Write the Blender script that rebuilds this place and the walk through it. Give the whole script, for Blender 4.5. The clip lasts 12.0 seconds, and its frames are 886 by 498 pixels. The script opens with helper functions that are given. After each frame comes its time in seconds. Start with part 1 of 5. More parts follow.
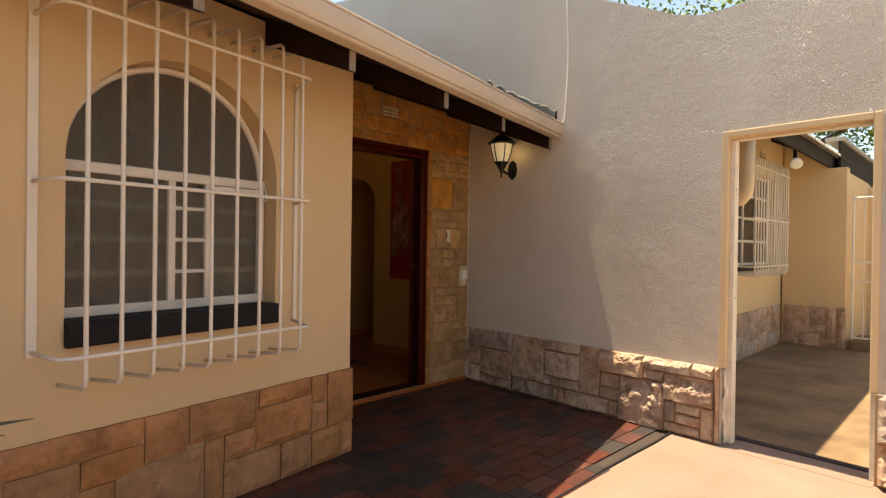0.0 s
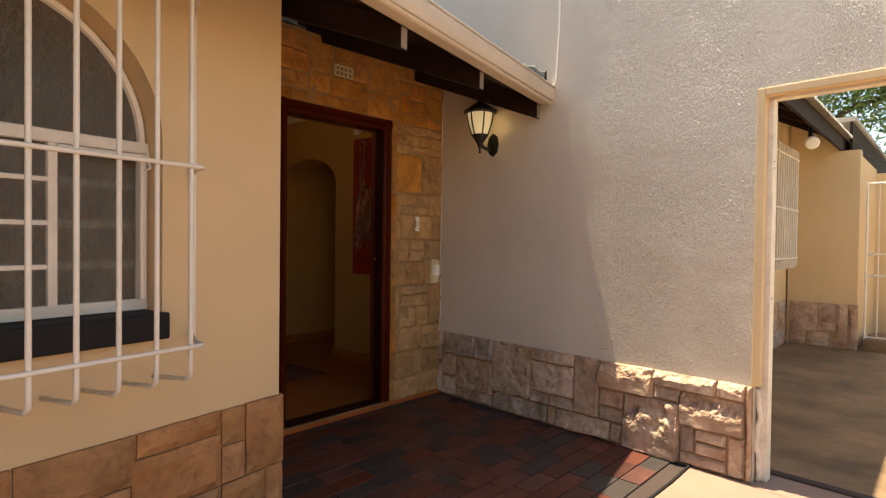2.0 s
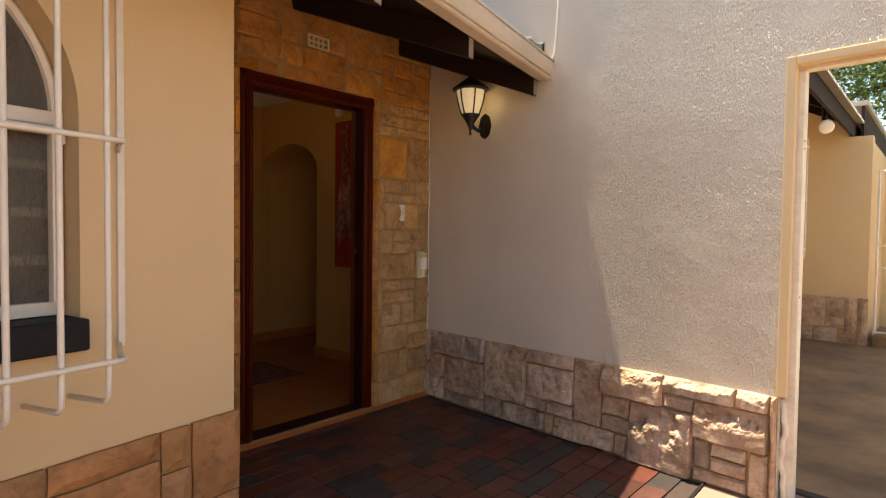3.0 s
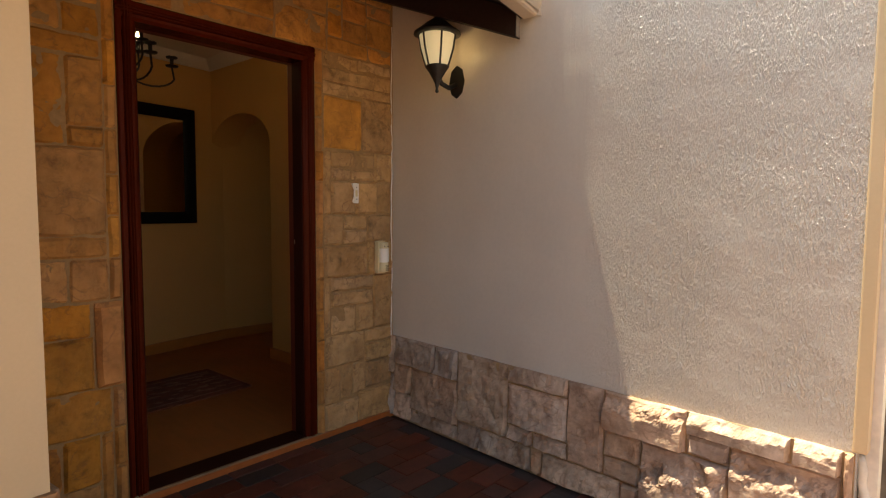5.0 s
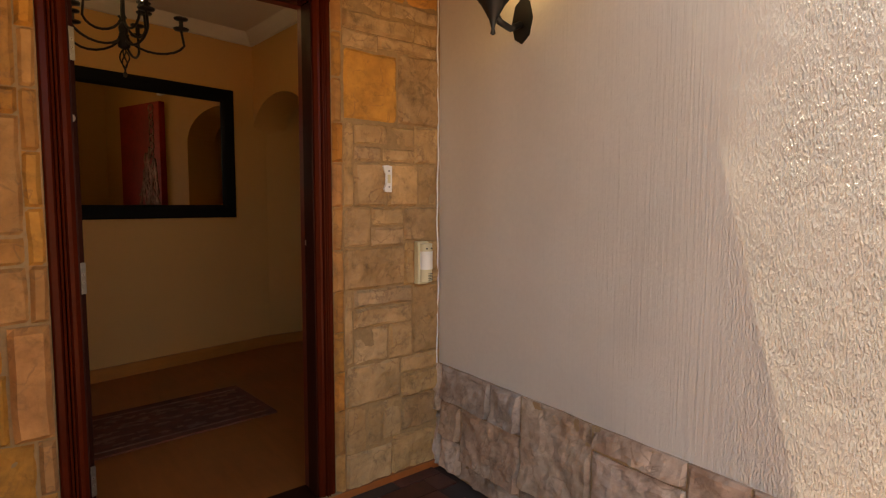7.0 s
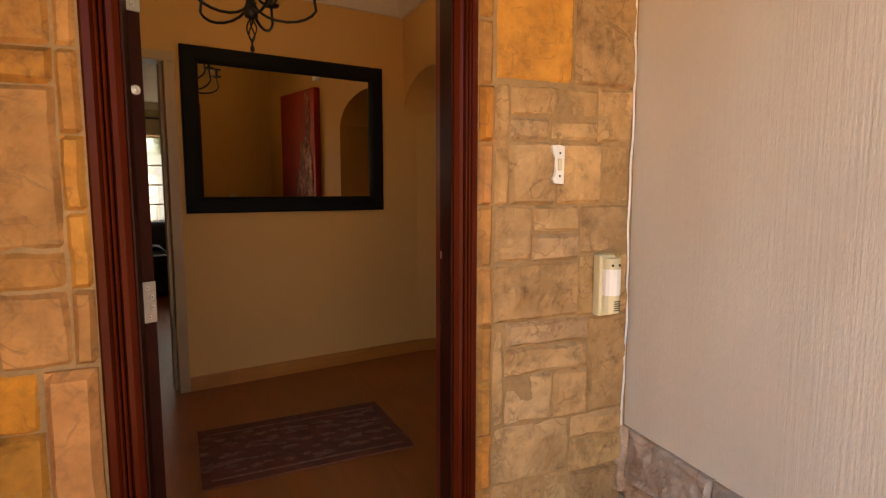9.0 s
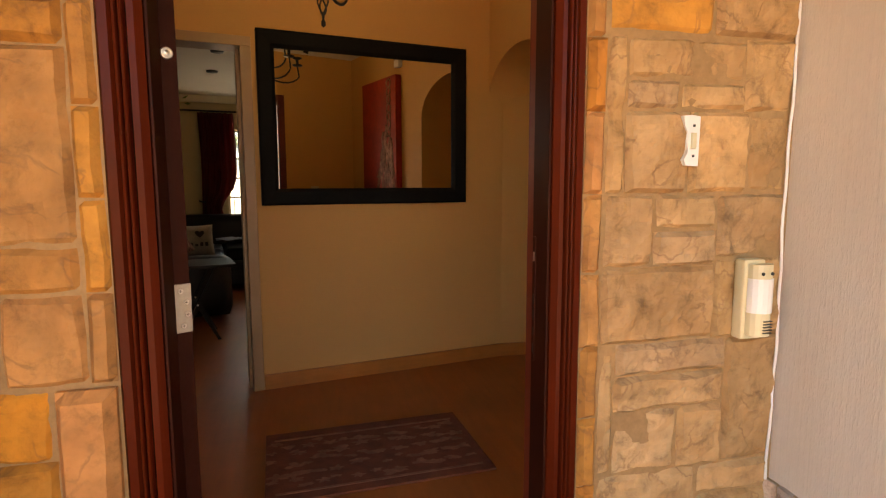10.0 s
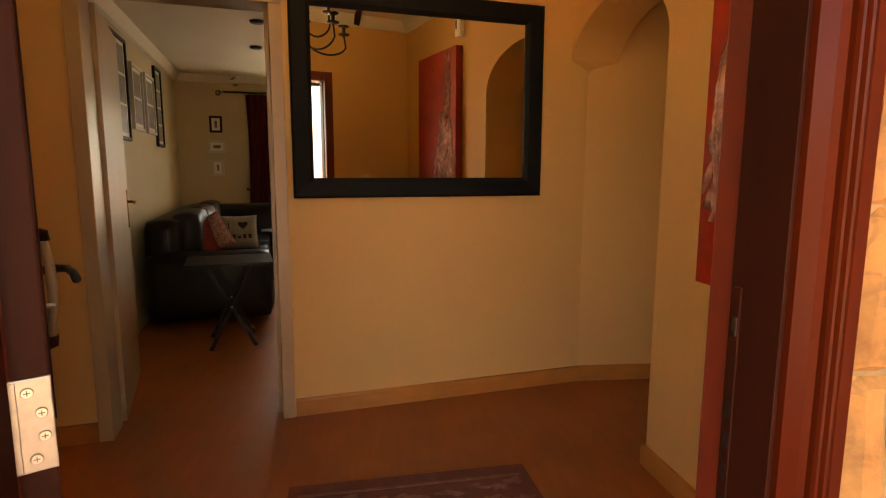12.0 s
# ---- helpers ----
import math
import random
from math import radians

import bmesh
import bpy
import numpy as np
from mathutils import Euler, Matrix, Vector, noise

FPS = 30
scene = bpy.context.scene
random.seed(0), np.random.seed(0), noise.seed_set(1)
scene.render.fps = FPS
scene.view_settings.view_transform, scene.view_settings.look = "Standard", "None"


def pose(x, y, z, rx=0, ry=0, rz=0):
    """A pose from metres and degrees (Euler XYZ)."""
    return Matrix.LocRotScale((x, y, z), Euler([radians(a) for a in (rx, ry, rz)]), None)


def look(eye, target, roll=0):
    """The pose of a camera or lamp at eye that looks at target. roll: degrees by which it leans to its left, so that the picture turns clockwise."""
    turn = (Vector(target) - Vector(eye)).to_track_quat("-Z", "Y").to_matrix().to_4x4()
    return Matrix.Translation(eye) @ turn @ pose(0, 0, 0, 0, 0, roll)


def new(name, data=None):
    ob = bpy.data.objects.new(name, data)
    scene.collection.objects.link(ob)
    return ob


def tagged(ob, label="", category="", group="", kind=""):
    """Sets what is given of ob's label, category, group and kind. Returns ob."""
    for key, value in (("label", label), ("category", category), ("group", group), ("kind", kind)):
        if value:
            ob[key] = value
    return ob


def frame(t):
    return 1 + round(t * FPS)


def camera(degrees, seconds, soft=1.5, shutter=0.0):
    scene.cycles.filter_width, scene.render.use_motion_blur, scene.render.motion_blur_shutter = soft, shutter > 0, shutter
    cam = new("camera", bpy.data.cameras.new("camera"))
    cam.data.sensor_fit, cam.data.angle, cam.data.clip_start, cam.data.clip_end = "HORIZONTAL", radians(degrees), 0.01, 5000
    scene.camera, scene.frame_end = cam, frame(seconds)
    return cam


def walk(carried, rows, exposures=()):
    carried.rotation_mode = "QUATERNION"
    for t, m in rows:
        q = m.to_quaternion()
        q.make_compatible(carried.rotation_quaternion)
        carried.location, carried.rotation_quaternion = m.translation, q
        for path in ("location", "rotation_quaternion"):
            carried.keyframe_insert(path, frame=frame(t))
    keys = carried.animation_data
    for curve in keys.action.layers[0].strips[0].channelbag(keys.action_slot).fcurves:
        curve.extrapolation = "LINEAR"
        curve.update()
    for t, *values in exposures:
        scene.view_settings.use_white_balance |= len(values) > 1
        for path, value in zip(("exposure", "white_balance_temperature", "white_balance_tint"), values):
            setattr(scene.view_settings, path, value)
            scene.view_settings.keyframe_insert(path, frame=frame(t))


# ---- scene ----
cam = camera(77.2, 12.0, 1.2)
METRES, EYE, TILT, LEAN, TURN = 4.5, 1.27, 0.0, 0.0, 44.5
ROWS = [
    (0.0, 0.0, 0.0, 0.0, 0.0, -0.35, -0.78),
    (0.5, 0.0032, 0.0468, -0.0002, -0.7, -0.44, -0.76),
    (1.0, 0.0087, 0.0912, -0.0033, -1.31, -0.54, -0.74),
    (1.5, 0.0186, 0.1386, -0.0031, -1.66, -0.69, -0.74),
    (2.0, 0.0246, 0.1791, -0.0068, -1.84, -0.95, -0.68),
    (2.5, 0.0275, 0.2184, -0.0054, -2.13, -1.32, -0.69),
    (3.0, 0.0382, 0.26, -0.0066, -2.43, -1.92, -0.69),
    (5.0, 0.0947, 0.4302, -0.0009, -2.15, -3.97, -0.36),
    (5.5, 0.1048, 0.4722, -0.0025, -0.67, -4.24, -0.31),
    (6.0, 0.1117, 0.5228, -0.0006, 0.86, -4.42, -0.32),
    (6.5, 0.1161, 0.564, -0.0022, 2.7, -4.61, -0.26),
    (7.0, 0.1229, 0.6112, -0.0032, 6.38, -4.7, -0.18),
    (9.0, 0.0853, 0.7643, 0.0039, 22.9, -6.16, 0.01),
    (9.5, 0.0746, 0.7955, 0.0029, 27.89, -6.46, 0.08),
    (10.0, 0.0531, 0.8274, -0.0011, 31.52, -6.73, 0.15),
    (10.5, 0.0269, 0.8576, 0.0007, 33.89, -7.3, 0.09),
    (11.0, 0.0078, 0.8791, -0.001, 35.47, -7.61, 0.08),
    (11.5, -0.0119, 0.9112, -0.0007, 36.79, -7.9, -0.08),
    (12.0, -0.0324, 0.941, 0.0007, 37.44, -8.01, -0.15),
]
EXPOSURES = [(0.0, 1.15, 8200, 5), (2.5, 1.44, 7800, 4), (5.5, 1.54, 7600, 3), (7.0, 2.12, 8100, 5), (9.5, 3.15, 8300, 6), (11.0, 3.7, 8300, 6), (12.0, 4.1, 9300, 9)]
walk(cam, [(t, pose(0, 0, EYE, TILT, LEAN, TURN) @ pose(METRES * x, METRES * y, METRES * z, 90 + pitch, roll, yaw)) for t, x, y, z, yaw, pitch, roll in ROWS], EXPOSURES)

# ---- world, sun, exposure ----
world = bpy.data.worlds.new("sky")
scene.world = world
world.use_nodes = True
wn = world.node_tree.nodes
sky = wn.new("ShaderNodeTexSky")
sky.sky_type, sky.sun_disc = "NISHITA", False
sky.sun_elevation, sky.sun_rotation = radians(75.4), radians(266.3)
world.node_tree.links.new(sky.outputs[0], wn["Background"].inputs[0])
wn["Background"].inputs[1].default_value = 0.13
sun = new("sun", bpy.data.lights.new("sun", "SUN"))
sun.data.energy, sun.data.angle, sun.data.color = 5.0, radians(0.53), (1.0, 0.93, 0.82)
sun.matrix_world = look((0, 0, 20), (0.26 * 20, 0.017 * 20, 0))


def lamp(name, kind, place, energy, color, size=0.05, target=None, size_y=None):
    ob = new(name, bpy.data.lights.new(name, kind))
    ob.data.energy, ob.data.color = energy, color
    if kind == "POINT":
        ob.data.shadow_soft_size = size
        ob.location = place
    else:
        ob.data.shape, ob.data.size, ob.data.size_y = "RECTANGLE", size, size_y or size
        ob.matrix_world = look(place, target)
    return ob


# ---- materials ----
def ramp_node(nt, stops):
    n = nt.nodes.new("ShaderNodeValToRGB")
    while len(n.color_ramp.elements) < len(stops):
        n.color_ramp.elements.new(0.5)
    for e, (p, c) in zip(n.color_ramp.elements, stops):
        e.position, e.color = p, (*c, 1)
    return n


def scaled(c, k):
    return tuple(min(1.0, v * k) for v in c)


def material(name, color, rough=0.7, grain=60.0, stain=2.0, vary=0.12, blotch=0.2, bump=0.1, bump_dist=0.003,
             metal=0.0, stretch=(1, 1, 1), per_piece=0.0, coat=0.0, second=None, spec=0.5, palette=None, veins=0.0):
    """Two-scale procedural surface: fine grain, broad stains, relief and an optional shift from piece to piece."""
    m = bpy.data.materials.new(name)
    m.use_nodes = True
    nt = m.node_tree
    L, N = nt.links.new, nt.nodes.new
    b = nt.nodes["Principled BSDF"]
    b.inputs["Roughness"].default_value = rough
    b.inputs["Metallic"].default_value = metal
    b.inputs["Coat Weight"].default_value = coat
    b.inputs["Specular IOR Level"].default_value = spec
    tc, mp = N("ShaderNodeTexCoord"), N("ShaderNodeMapping")
    mp.inputs["Scale"].default_value = stretch
    L(tc.outputs["Object"], mp.inputs[0])
    n1, n2 = N("ShaderNodeTexNoise"), N("ShaderNodeTexNoise")
    for n, s, d in ((n1, grain, 6), (n2, stain, 4)):
        n.inputs["Scale"].default_value, n.inputs["Detail"].default_value = s, d
        n.inputs["Roughness"].default_value = 0.62
    L(mp.outputs[0], n1.inputs[0])
    info = N("ShaderNodeObjectInfo")
    add = N("ShaderNodeVectorMath")
    comb = N("ShaderNodeCombineXYZ")
    k = N("ShaderNodeMath")
    k.operation = "MULTIPLY"
    k.inputs[1].default_value = 37.0 if per_piece else 0.0
    L(info.outputs["Random"], k.inputs[0])
    for i in range(3):
        L(k.outputs[0], comb.inputs[i])
    L(tc.outputs["Object"], add.inputs[0])
    L(comb.outputs[0], add.inputs[1])
    L(add.outputs[0], n2.inputs[0])
    dark, light = scaled(color, 1 - blotch), scaled(second or color, 1 + blotch * 0.6)
    r2 = ramp_node(nt, ((0.3, dark), (0.7, light)))
    L(n2.outputs[0], r2.inputs[0])
    r1 = ramp_node(nt, ((0.25, (1 - vary,) * 3), (0.75, (1 + vary * 0.0,) * 3)))
    L(n1.outputs[0], r1.inputs[0])
    mix = N("ShaderNodeMixRGB")
    mix.blend_type = "MULTIPLY"
    mix.inputs[0].default_value = 1.0
    L(r2.outputs[0], mix.inputs[1])
    L(r1.outputs[0], mix.inputs[2])
    out = mix.outputs[0]
    if veins:
        nv = N("ShaderNodeTexNoise")
        nv.inputs["Scale"].default_value, nv.inputs["Detail"].default_value = 14.0, 10
        nv.inputs["Roughness"].default_value, nv.inputs["Distortion"].default_value = 0.72, 0.35
        L(add.outputs[0], nv.inputs[0])
        rv = ramp_node(nt, ((0.32, (1 - veins,) * 3), (0.42, (1 - veins * 0.35,) * 3), (0.5, (1.0,) * 3)))
        L(nv.outputs[0], rv.inputs[0])
        mv = N("ShaderNodeMixRGB")
        mv.blend_type = "MULTIPLY"
        mv.inputs[0].default_value = 1.0
        L(out, mv.inputs[1])
        L(rv.outputs[0], mv.inputs[2])
        out = mv.outputs[0]
        nl, nk = N("ShaderNodeTexNoise"), N("ShaderNodeTexNoise")
        for n, s, d, w in ((nl, 10.0, 6, 0.6), (nk, 9.0, 3, 0.0)):
            n.inputs["Scale"].default_value, n.inputs["Detail"].default_value, n.inputs["Distortion"].default_value = s, d, w
            L(add.outputs[0], n.inputs[0])
        line = ramp_node(nt, ((0.465, (0.0,) * 3), (0.497, (1.0,) * 3), (0.503, (1.0,) * 3), (0.525, (0.0,) * 3)))
        L(nl.outputs[0], line.inputs[0])
        where = ramp_node(nt, ((0.46, (0.0,) * 3), (0.60, (veins * 1.4,) * 3)))
        L(nk.outputs[0], where.inputs[0])
        amount = N("ShaderNodeMath")
        amount.operation = "MULTIPLY"
        L(line.outputs[0], amount.inputs[0])
        L(where.outputs[0], amount.inputs[1])
        ml = N("ShaderNodeMixRGB")
        ml.inputs[2].default_value = (0.16, 0.085, 0.04, 1)
        L(amount.outputs[0], ml.inputs[0])
        L(out, ml.inputs[1])
        cloud = ramp_node(nt, ((0.52, (0.0,) * 3), (0.75, (0.35,) * 3)))
        L(nk.outputs[0], cloud.inputs[0])
        mc = N("ShaderNodeMixRGB")
        mc.inputs[2].default_value = (*scaled(second or color, 1.18), 1)
        L(cloud.outputs[0], mc.inputs[0])
        L(ml.outputs[0], mc.inputs[1])
        out = mc.outputs[0]
    if palette:
        pal = ramp_node(nt, [((i + 0.5) / len(palette), c) for i, c in enumerate(palette)])
        fr = N("ShaderNodeMath")
        fr.operation = "FRACT"
        k2 = N("ShaderNodeMath")
        k2.operation = "MULTIPLY"
        k2.inputs[1].default_value = 13.7
        L(info.outputs["Random"], k2.inputs[0])
        L(k2.outputs[0], fr.inputs[0])
        L(fr.outputs[0], pal.inputs[0])
        tone = N("ShaderNodeMixRGB")
        tone.blend_type = "MULTIPLY"
        tone.inputs[0].default_value = 1.0
        L(out, tone.inputs[1])
        L(pal.outputs[0], tone.inputs[2])
        out = tone.outputs[0]
    if per_piece:
        hsv = N("ShaderNodeHueSaturation")
        mr = N("ShaderNodeMapRange")
        mr.inputs["To Min"].default_value, mr.inputs["To Max"].default_value = 1 - per_piece, 1 + per_piece
        L(info.outputs["Random"], mr.inputs["Value"])
        L(mr.outputs[0], hsv.inputs["Value"])
        sat = N("ShaderNodeMath")
        sat.operation = "MULTIPLY_ADD"
        sat.inputs[1].default_value, sat.inputs[2].default_value = -per_piece * 1.2, 1 + per_piece * 0.6
        frac = N("ShaderNodeMath")
        frac.operation = "FRACT"
        L(k.outputs[0], frac.inputs[0])
        L(frac.outputs[0], sat.inputs[0])
        L(sat.outputs[0], hsv.inputs["Saturation"])
        L(out, hsv.inputs["Color"])
        out = hsv.outputs[0]
    L(out, b.inputs["Base Color"])
    if bump:
        bp = N("ShaderNodeBump")
        bp.inputs["Strength"].default_value, bp.inputs["Distance"].default_value = bump, bump_dist
        L(n1.outputs[0], bp.inputs["Height"])
        L(bp.outputs[0], b.inputs["Normal"])
    return m


def plain(name, color, rough=0.5, metal=0.0, emit=0.0):
    m = bpy.data.materials.new(name)
    m.use_nodes = True
    b = m.node_tree.nodes["Principled BSDF"]
    b.inputs["Base Color"].default_value = (*color, 1)
    b.inputs["Roughness"].default_value, b.inputs["Metallic"].default_value = rough, metal
    if emit:
        b.inputs["Emission Color"].default_value = (*color, 1)
        b.inputs["Emission Strength"].default_value = emit
    return m


def trowelled_plaster(name, color):
    """Grey wall paint on plaster that was combed downwards and left rough in drifts."""
    m = material(name, color, rough=0.26, grain=45, stain=1.3, vary=0.06, blotch=0.07, bump=0)
    nt = m.node_tree
    L, N = nt.links.new, nt.nodes.new
    tc = N("ShaderNodeTexCoord")
    mp = N("ShaderNodeMapping")
    mp.inputs["Scale"].default_value = (1.0, 1.0, 0.022)
    L(tc.outputs["Object"], mp.inputs[0])
    comb, rough, drift, blob = (N("ShaderNodeTexNoise") for _ in range(4))
    for n, s, d in ((comb, 110, 2), (rough, 215, 3), (drift, 1.5, 2), (blob, 13, 6)):
        n.inputs["Scale"].default_value, n.inputs["Detail"].default_value = s, d
    L(mp.outputs[0], comb.inputs[0])
    mp2 = N("ShaderNodeMapping")
    mp2.inputs["Scale"].default_value = (1.0, 1.0, 0.32)
    L(tc.outputs["Object"], mp2.inputs[0])
    L(mp2.outputs[0], rough.inputs[0])
    for n in (drift, blob):
        L(tc.outputs["Object"], n.inputs[0])
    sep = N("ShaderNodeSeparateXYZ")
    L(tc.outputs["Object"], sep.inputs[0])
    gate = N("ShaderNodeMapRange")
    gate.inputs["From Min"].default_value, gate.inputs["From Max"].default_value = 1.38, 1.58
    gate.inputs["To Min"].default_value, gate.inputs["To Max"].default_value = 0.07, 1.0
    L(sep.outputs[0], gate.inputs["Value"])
    combed = N("ShaderNodeMapRange")
    combed.inputs["From Min"].default_value, combed.inputs["From Max"].default_value = 0.5, 1.3
    combed.inputs["To Min"].default_value, combed.inputs["To Max"].default_value = 0.35, 1.0
    L(sep.outputs[0], combed.inputs["Value"])
    peaks = ramp_node(nt, ((0.45, (0.0,) * 3), (0.64, (1.0,) * 3)))
    L(rough.outputs[0], peaks.inputs[0])

    def blend(op, a, b, c=None):
        n = N("ShaderNodeMath")
        n.operation = op
        for i, v in enumerate((a, b, c)):
            if v is None:
                continue
            if isinstance(v, float):
                n.inputs[i].default_value = v
            else:
                L(v, n.inputs[i])
        return n.outputs[0]

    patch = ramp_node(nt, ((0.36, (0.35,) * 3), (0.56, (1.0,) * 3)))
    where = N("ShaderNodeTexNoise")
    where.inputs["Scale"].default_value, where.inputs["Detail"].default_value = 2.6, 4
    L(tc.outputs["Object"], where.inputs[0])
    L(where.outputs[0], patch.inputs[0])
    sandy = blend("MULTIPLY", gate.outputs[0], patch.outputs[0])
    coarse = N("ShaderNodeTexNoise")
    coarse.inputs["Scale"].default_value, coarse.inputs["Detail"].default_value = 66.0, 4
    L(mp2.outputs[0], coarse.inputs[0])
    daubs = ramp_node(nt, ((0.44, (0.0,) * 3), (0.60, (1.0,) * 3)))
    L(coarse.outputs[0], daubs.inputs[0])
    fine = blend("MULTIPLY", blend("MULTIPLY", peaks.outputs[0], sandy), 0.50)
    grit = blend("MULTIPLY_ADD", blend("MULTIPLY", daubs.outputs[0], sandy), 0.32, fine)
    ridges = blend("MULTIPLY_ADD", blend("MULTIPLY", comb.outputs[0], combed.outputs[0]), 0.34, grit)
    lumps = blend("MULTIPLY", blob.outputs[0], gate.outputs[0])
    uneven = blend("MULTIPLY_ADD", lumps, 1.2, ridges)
    # the plaster swells outwards above head height near the house
    rise = blend("POWER", blend("MAXIMUM", blend("SUBTRACT", sep.outputs[2], 1.25), 0.0), 1.5)
    fade = N("ShaderNodeMapRange")
    fade.interpolation_type = "SMOOTHSTEP"
    fade.inputs["From Min"].default_value, fade.inputs["From Max"].default_value = 1.70, 2.40
    fade.inputs["To Min"].default_value, fade.inputs["To Max"].default_value = 7.0, 0.0
    L(sep.outputs[0], fade.inputs["Value"])
    swollen = blend("MULTIPLY_ADD", rise, fade.outputs[0], uneven)
    m3 = blend("MULTIPLY_ADD", drift.outputs[0], 5.5, swollen).node
    bp = N("ShaderNodeBump")
    bp.inputs["Strength"].default_value, bp.inputs["Distance"].default_value = 1.0, 0.0065
    L(m3.outputs[0], bp.inputs["Height"])
    L(bp.outputs[0], nt.nodes["Principled BSDF"].inputs["Normal"])
    return m


def obscure_glass(name, tint, ripple):
    m = bpy.data.materials.new(name)
    m.use_nodes = True
    nt = m.node_tree
    b = nt.nodes["Principled BSDF"]
    b.inputs["Base Color"].default_value = (*tint, 1)
    b.inputs["Roughness"].default_value = 0.12
    b.inputs["Transmission Weight"].default_value = 0.9
    n = nt.nodes.new("ShaderNodeTexNoise")
    n.inputs["Scale"].default_value, n.inputs["Detail"].default_value, n.inputs["Distortion"].default_value = 60, 2, 1.2
    bp = nt.nodes.new("ShaderNodeBump")
    bp.inputs["Strength"].default_value, bp.inputs["Distance"].default_value = ripple, 0.014
    tc, mp = nt.nodes.new("ShaderNodeTexCoord"), nt.nodes.new("ShaderNodeMapping")
    mp.inputs["Scale"].default_value = (1.0, 1.0, 0.55)
    nt.links.new(tc.outputs["Object"], mp.inputs[0])
    nt.links.new(mp.outputs[0], n.inputs["Vector"])
    nt.links.new(n.outputs[0], bp.inputs["Height"])
    nt.links.new(bp.outputs[0], b.inputs["Normal"])
    return m


CREAM = material("cream plaster", (0.66, 0.475, 0.275), rough=0.75, grain=90, stain=1.2, vary=0.05, blotch=0.06, bump=0.15, bump_dist=0.002)
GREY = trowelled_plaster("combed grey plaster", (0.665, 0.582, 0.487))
PALESTONE = material("tan sandstone", (0.445, 0.268, 0.114), rough=0.85, grain=16, stain=6, vary=0.25, blotch=0.2, bump=0.5, bump_dist=0.006, per_piece=0.08, second=(0.53, 0.345, 0.17), palette=((1.0, 0.97, 0.97), (1.0, 0.90, 0.78), (0.92, 0.90, 0.90), (1.02, 0.96, 0.90), (0.80, 0.72, 0.66), (1.06, 1.0, 0.96)), veins=0.5)
STONE = material("warm sandstone", (0.465, 0.215, 0.052), rough=0.85, grain=16, stain=6, vary=0.30, blotch=0.22, bump=0.6, bump_dist=0.008, per_piece=0.12, second=(0.53, 0.265, 0.068), palette=((1.0, 0.95, 0.95), (1.05, 0.82, 0.60), (0.94, 0.90, 0.84), (1.0, 0.88, 0.78), (0.82, 0.76, 0.70), (1.08, 0.98, 0.92)), veins=0.45)
BAYSTONE = material("reddish sandstone", (0.47, 0.225, 0.088), rough=0.85, grain=16, stain=5, vary=0.3, blotch=0.2, bump=0.6, bump_dist=0.008, per_piece=0.10, second=(0.50, 0.27, 0.125), palette=((1.0, 0.95, 0.95), (1.05, 0.9, 0.8), (0.88, 0.86, 0.86), (0.95, 0.88, 0.82)), veins=0.4)
PLINTH = material("split sandstone", (0.56, 0.365, 0.24), rough=0.85, grain=30, stain=6, vary=0.3, blotch=0.32, bump=0.7, bump_dist=0.008, per_piece=0.12, second=(0.63, 0.50, 0.39), palette=((1.0, 0.9, 0.85), (0.78, 0.78, 0.82), (0.95, 0.78, 0.66), (1.05, 1.0, 0.95), (0.86, 0.86, 0.9)), veins=0.4)
PALEMORTAR = material("pale sandy mortar", (0.37, 0.22, 0.095), rough=0.9, grain=50, vary=0.3, bump=0.3)
MORTAR = material("brown mortar", (0.44, 0.275, 0.14), rough=0.9, grain=50, vary=0.3, bump=0.3)
TILE_RED = material("red quarry tile", (0.125, 0.034, 0.021), rough=0.5, grain=40, stain=5, vary=0.35, blotch=0.5, bump=0.2, per_piece=0.22)
TILE_BLACK = material("black quarry tile", (0.045, 0.032, 0.028), rough=0.55, grain=40, stain=7, vary=0.25, blotch=0.3, bump=0.15, per_piece=0.3)
GROUT = material("dark grout", (0.06, 0.036, 0.028), rough=0.9, grain=90, vary=0.3)
CEMENT = material("dusty pink cement", (0.30, 0.19, 0.14), rough=0.85, grain=70, stain=1.6, vary=0.15, blotch=0.2, bump=0.2)
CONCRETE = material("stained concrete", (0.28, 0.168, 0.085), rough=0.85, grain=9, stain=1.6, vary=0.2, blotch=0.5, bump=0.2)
# Sunlit copy of the concrete: sun and its bounce put into the colour.
SUNCONCRETE = material("concrete paled for sun", (0.56, 0.44, 0.29), rough=0.85, grain=9, stain=1.6, vary=0.15, blotch=0.2, bump=0.2)
GROUND = material("bare earth", (0.30, 0.20, 0.12), rough=0.95, grain=6, stain=0.4, vary=0.2)
MAHOGANY = material("varnished mahogany", (0.082, 0.0112, 0.0034), rough=0.24, grain=30, stain=3, vary=0.25, blotch=0.25, bump=0.03, stretch=(1, 1, 0.06), spec=0.06)
DOORWOOD = material("dark door timber", (0.036, 0.008, 0.004), rough=0.5, grain=30, stain=3, vary=0.25, blotch=0.25, bump=0.05, stretch=(1, 1, 0.06), spec=0.08)
REDPAINT = material("red stained frame", (0.15, 0.020, 0.007), rough=0.5, grain=30, stain=3, vary=0.2, bump=0.05, stretch=(1, 1, 0.06))
EAVEWOOD = material("dark eave timber", (0.028, 0.013, 0.009), rough=0.65, grain=40, stain=2, vary=0.3, bump=0.1, stretch=(0.1, 1, 1), spec=0.2)
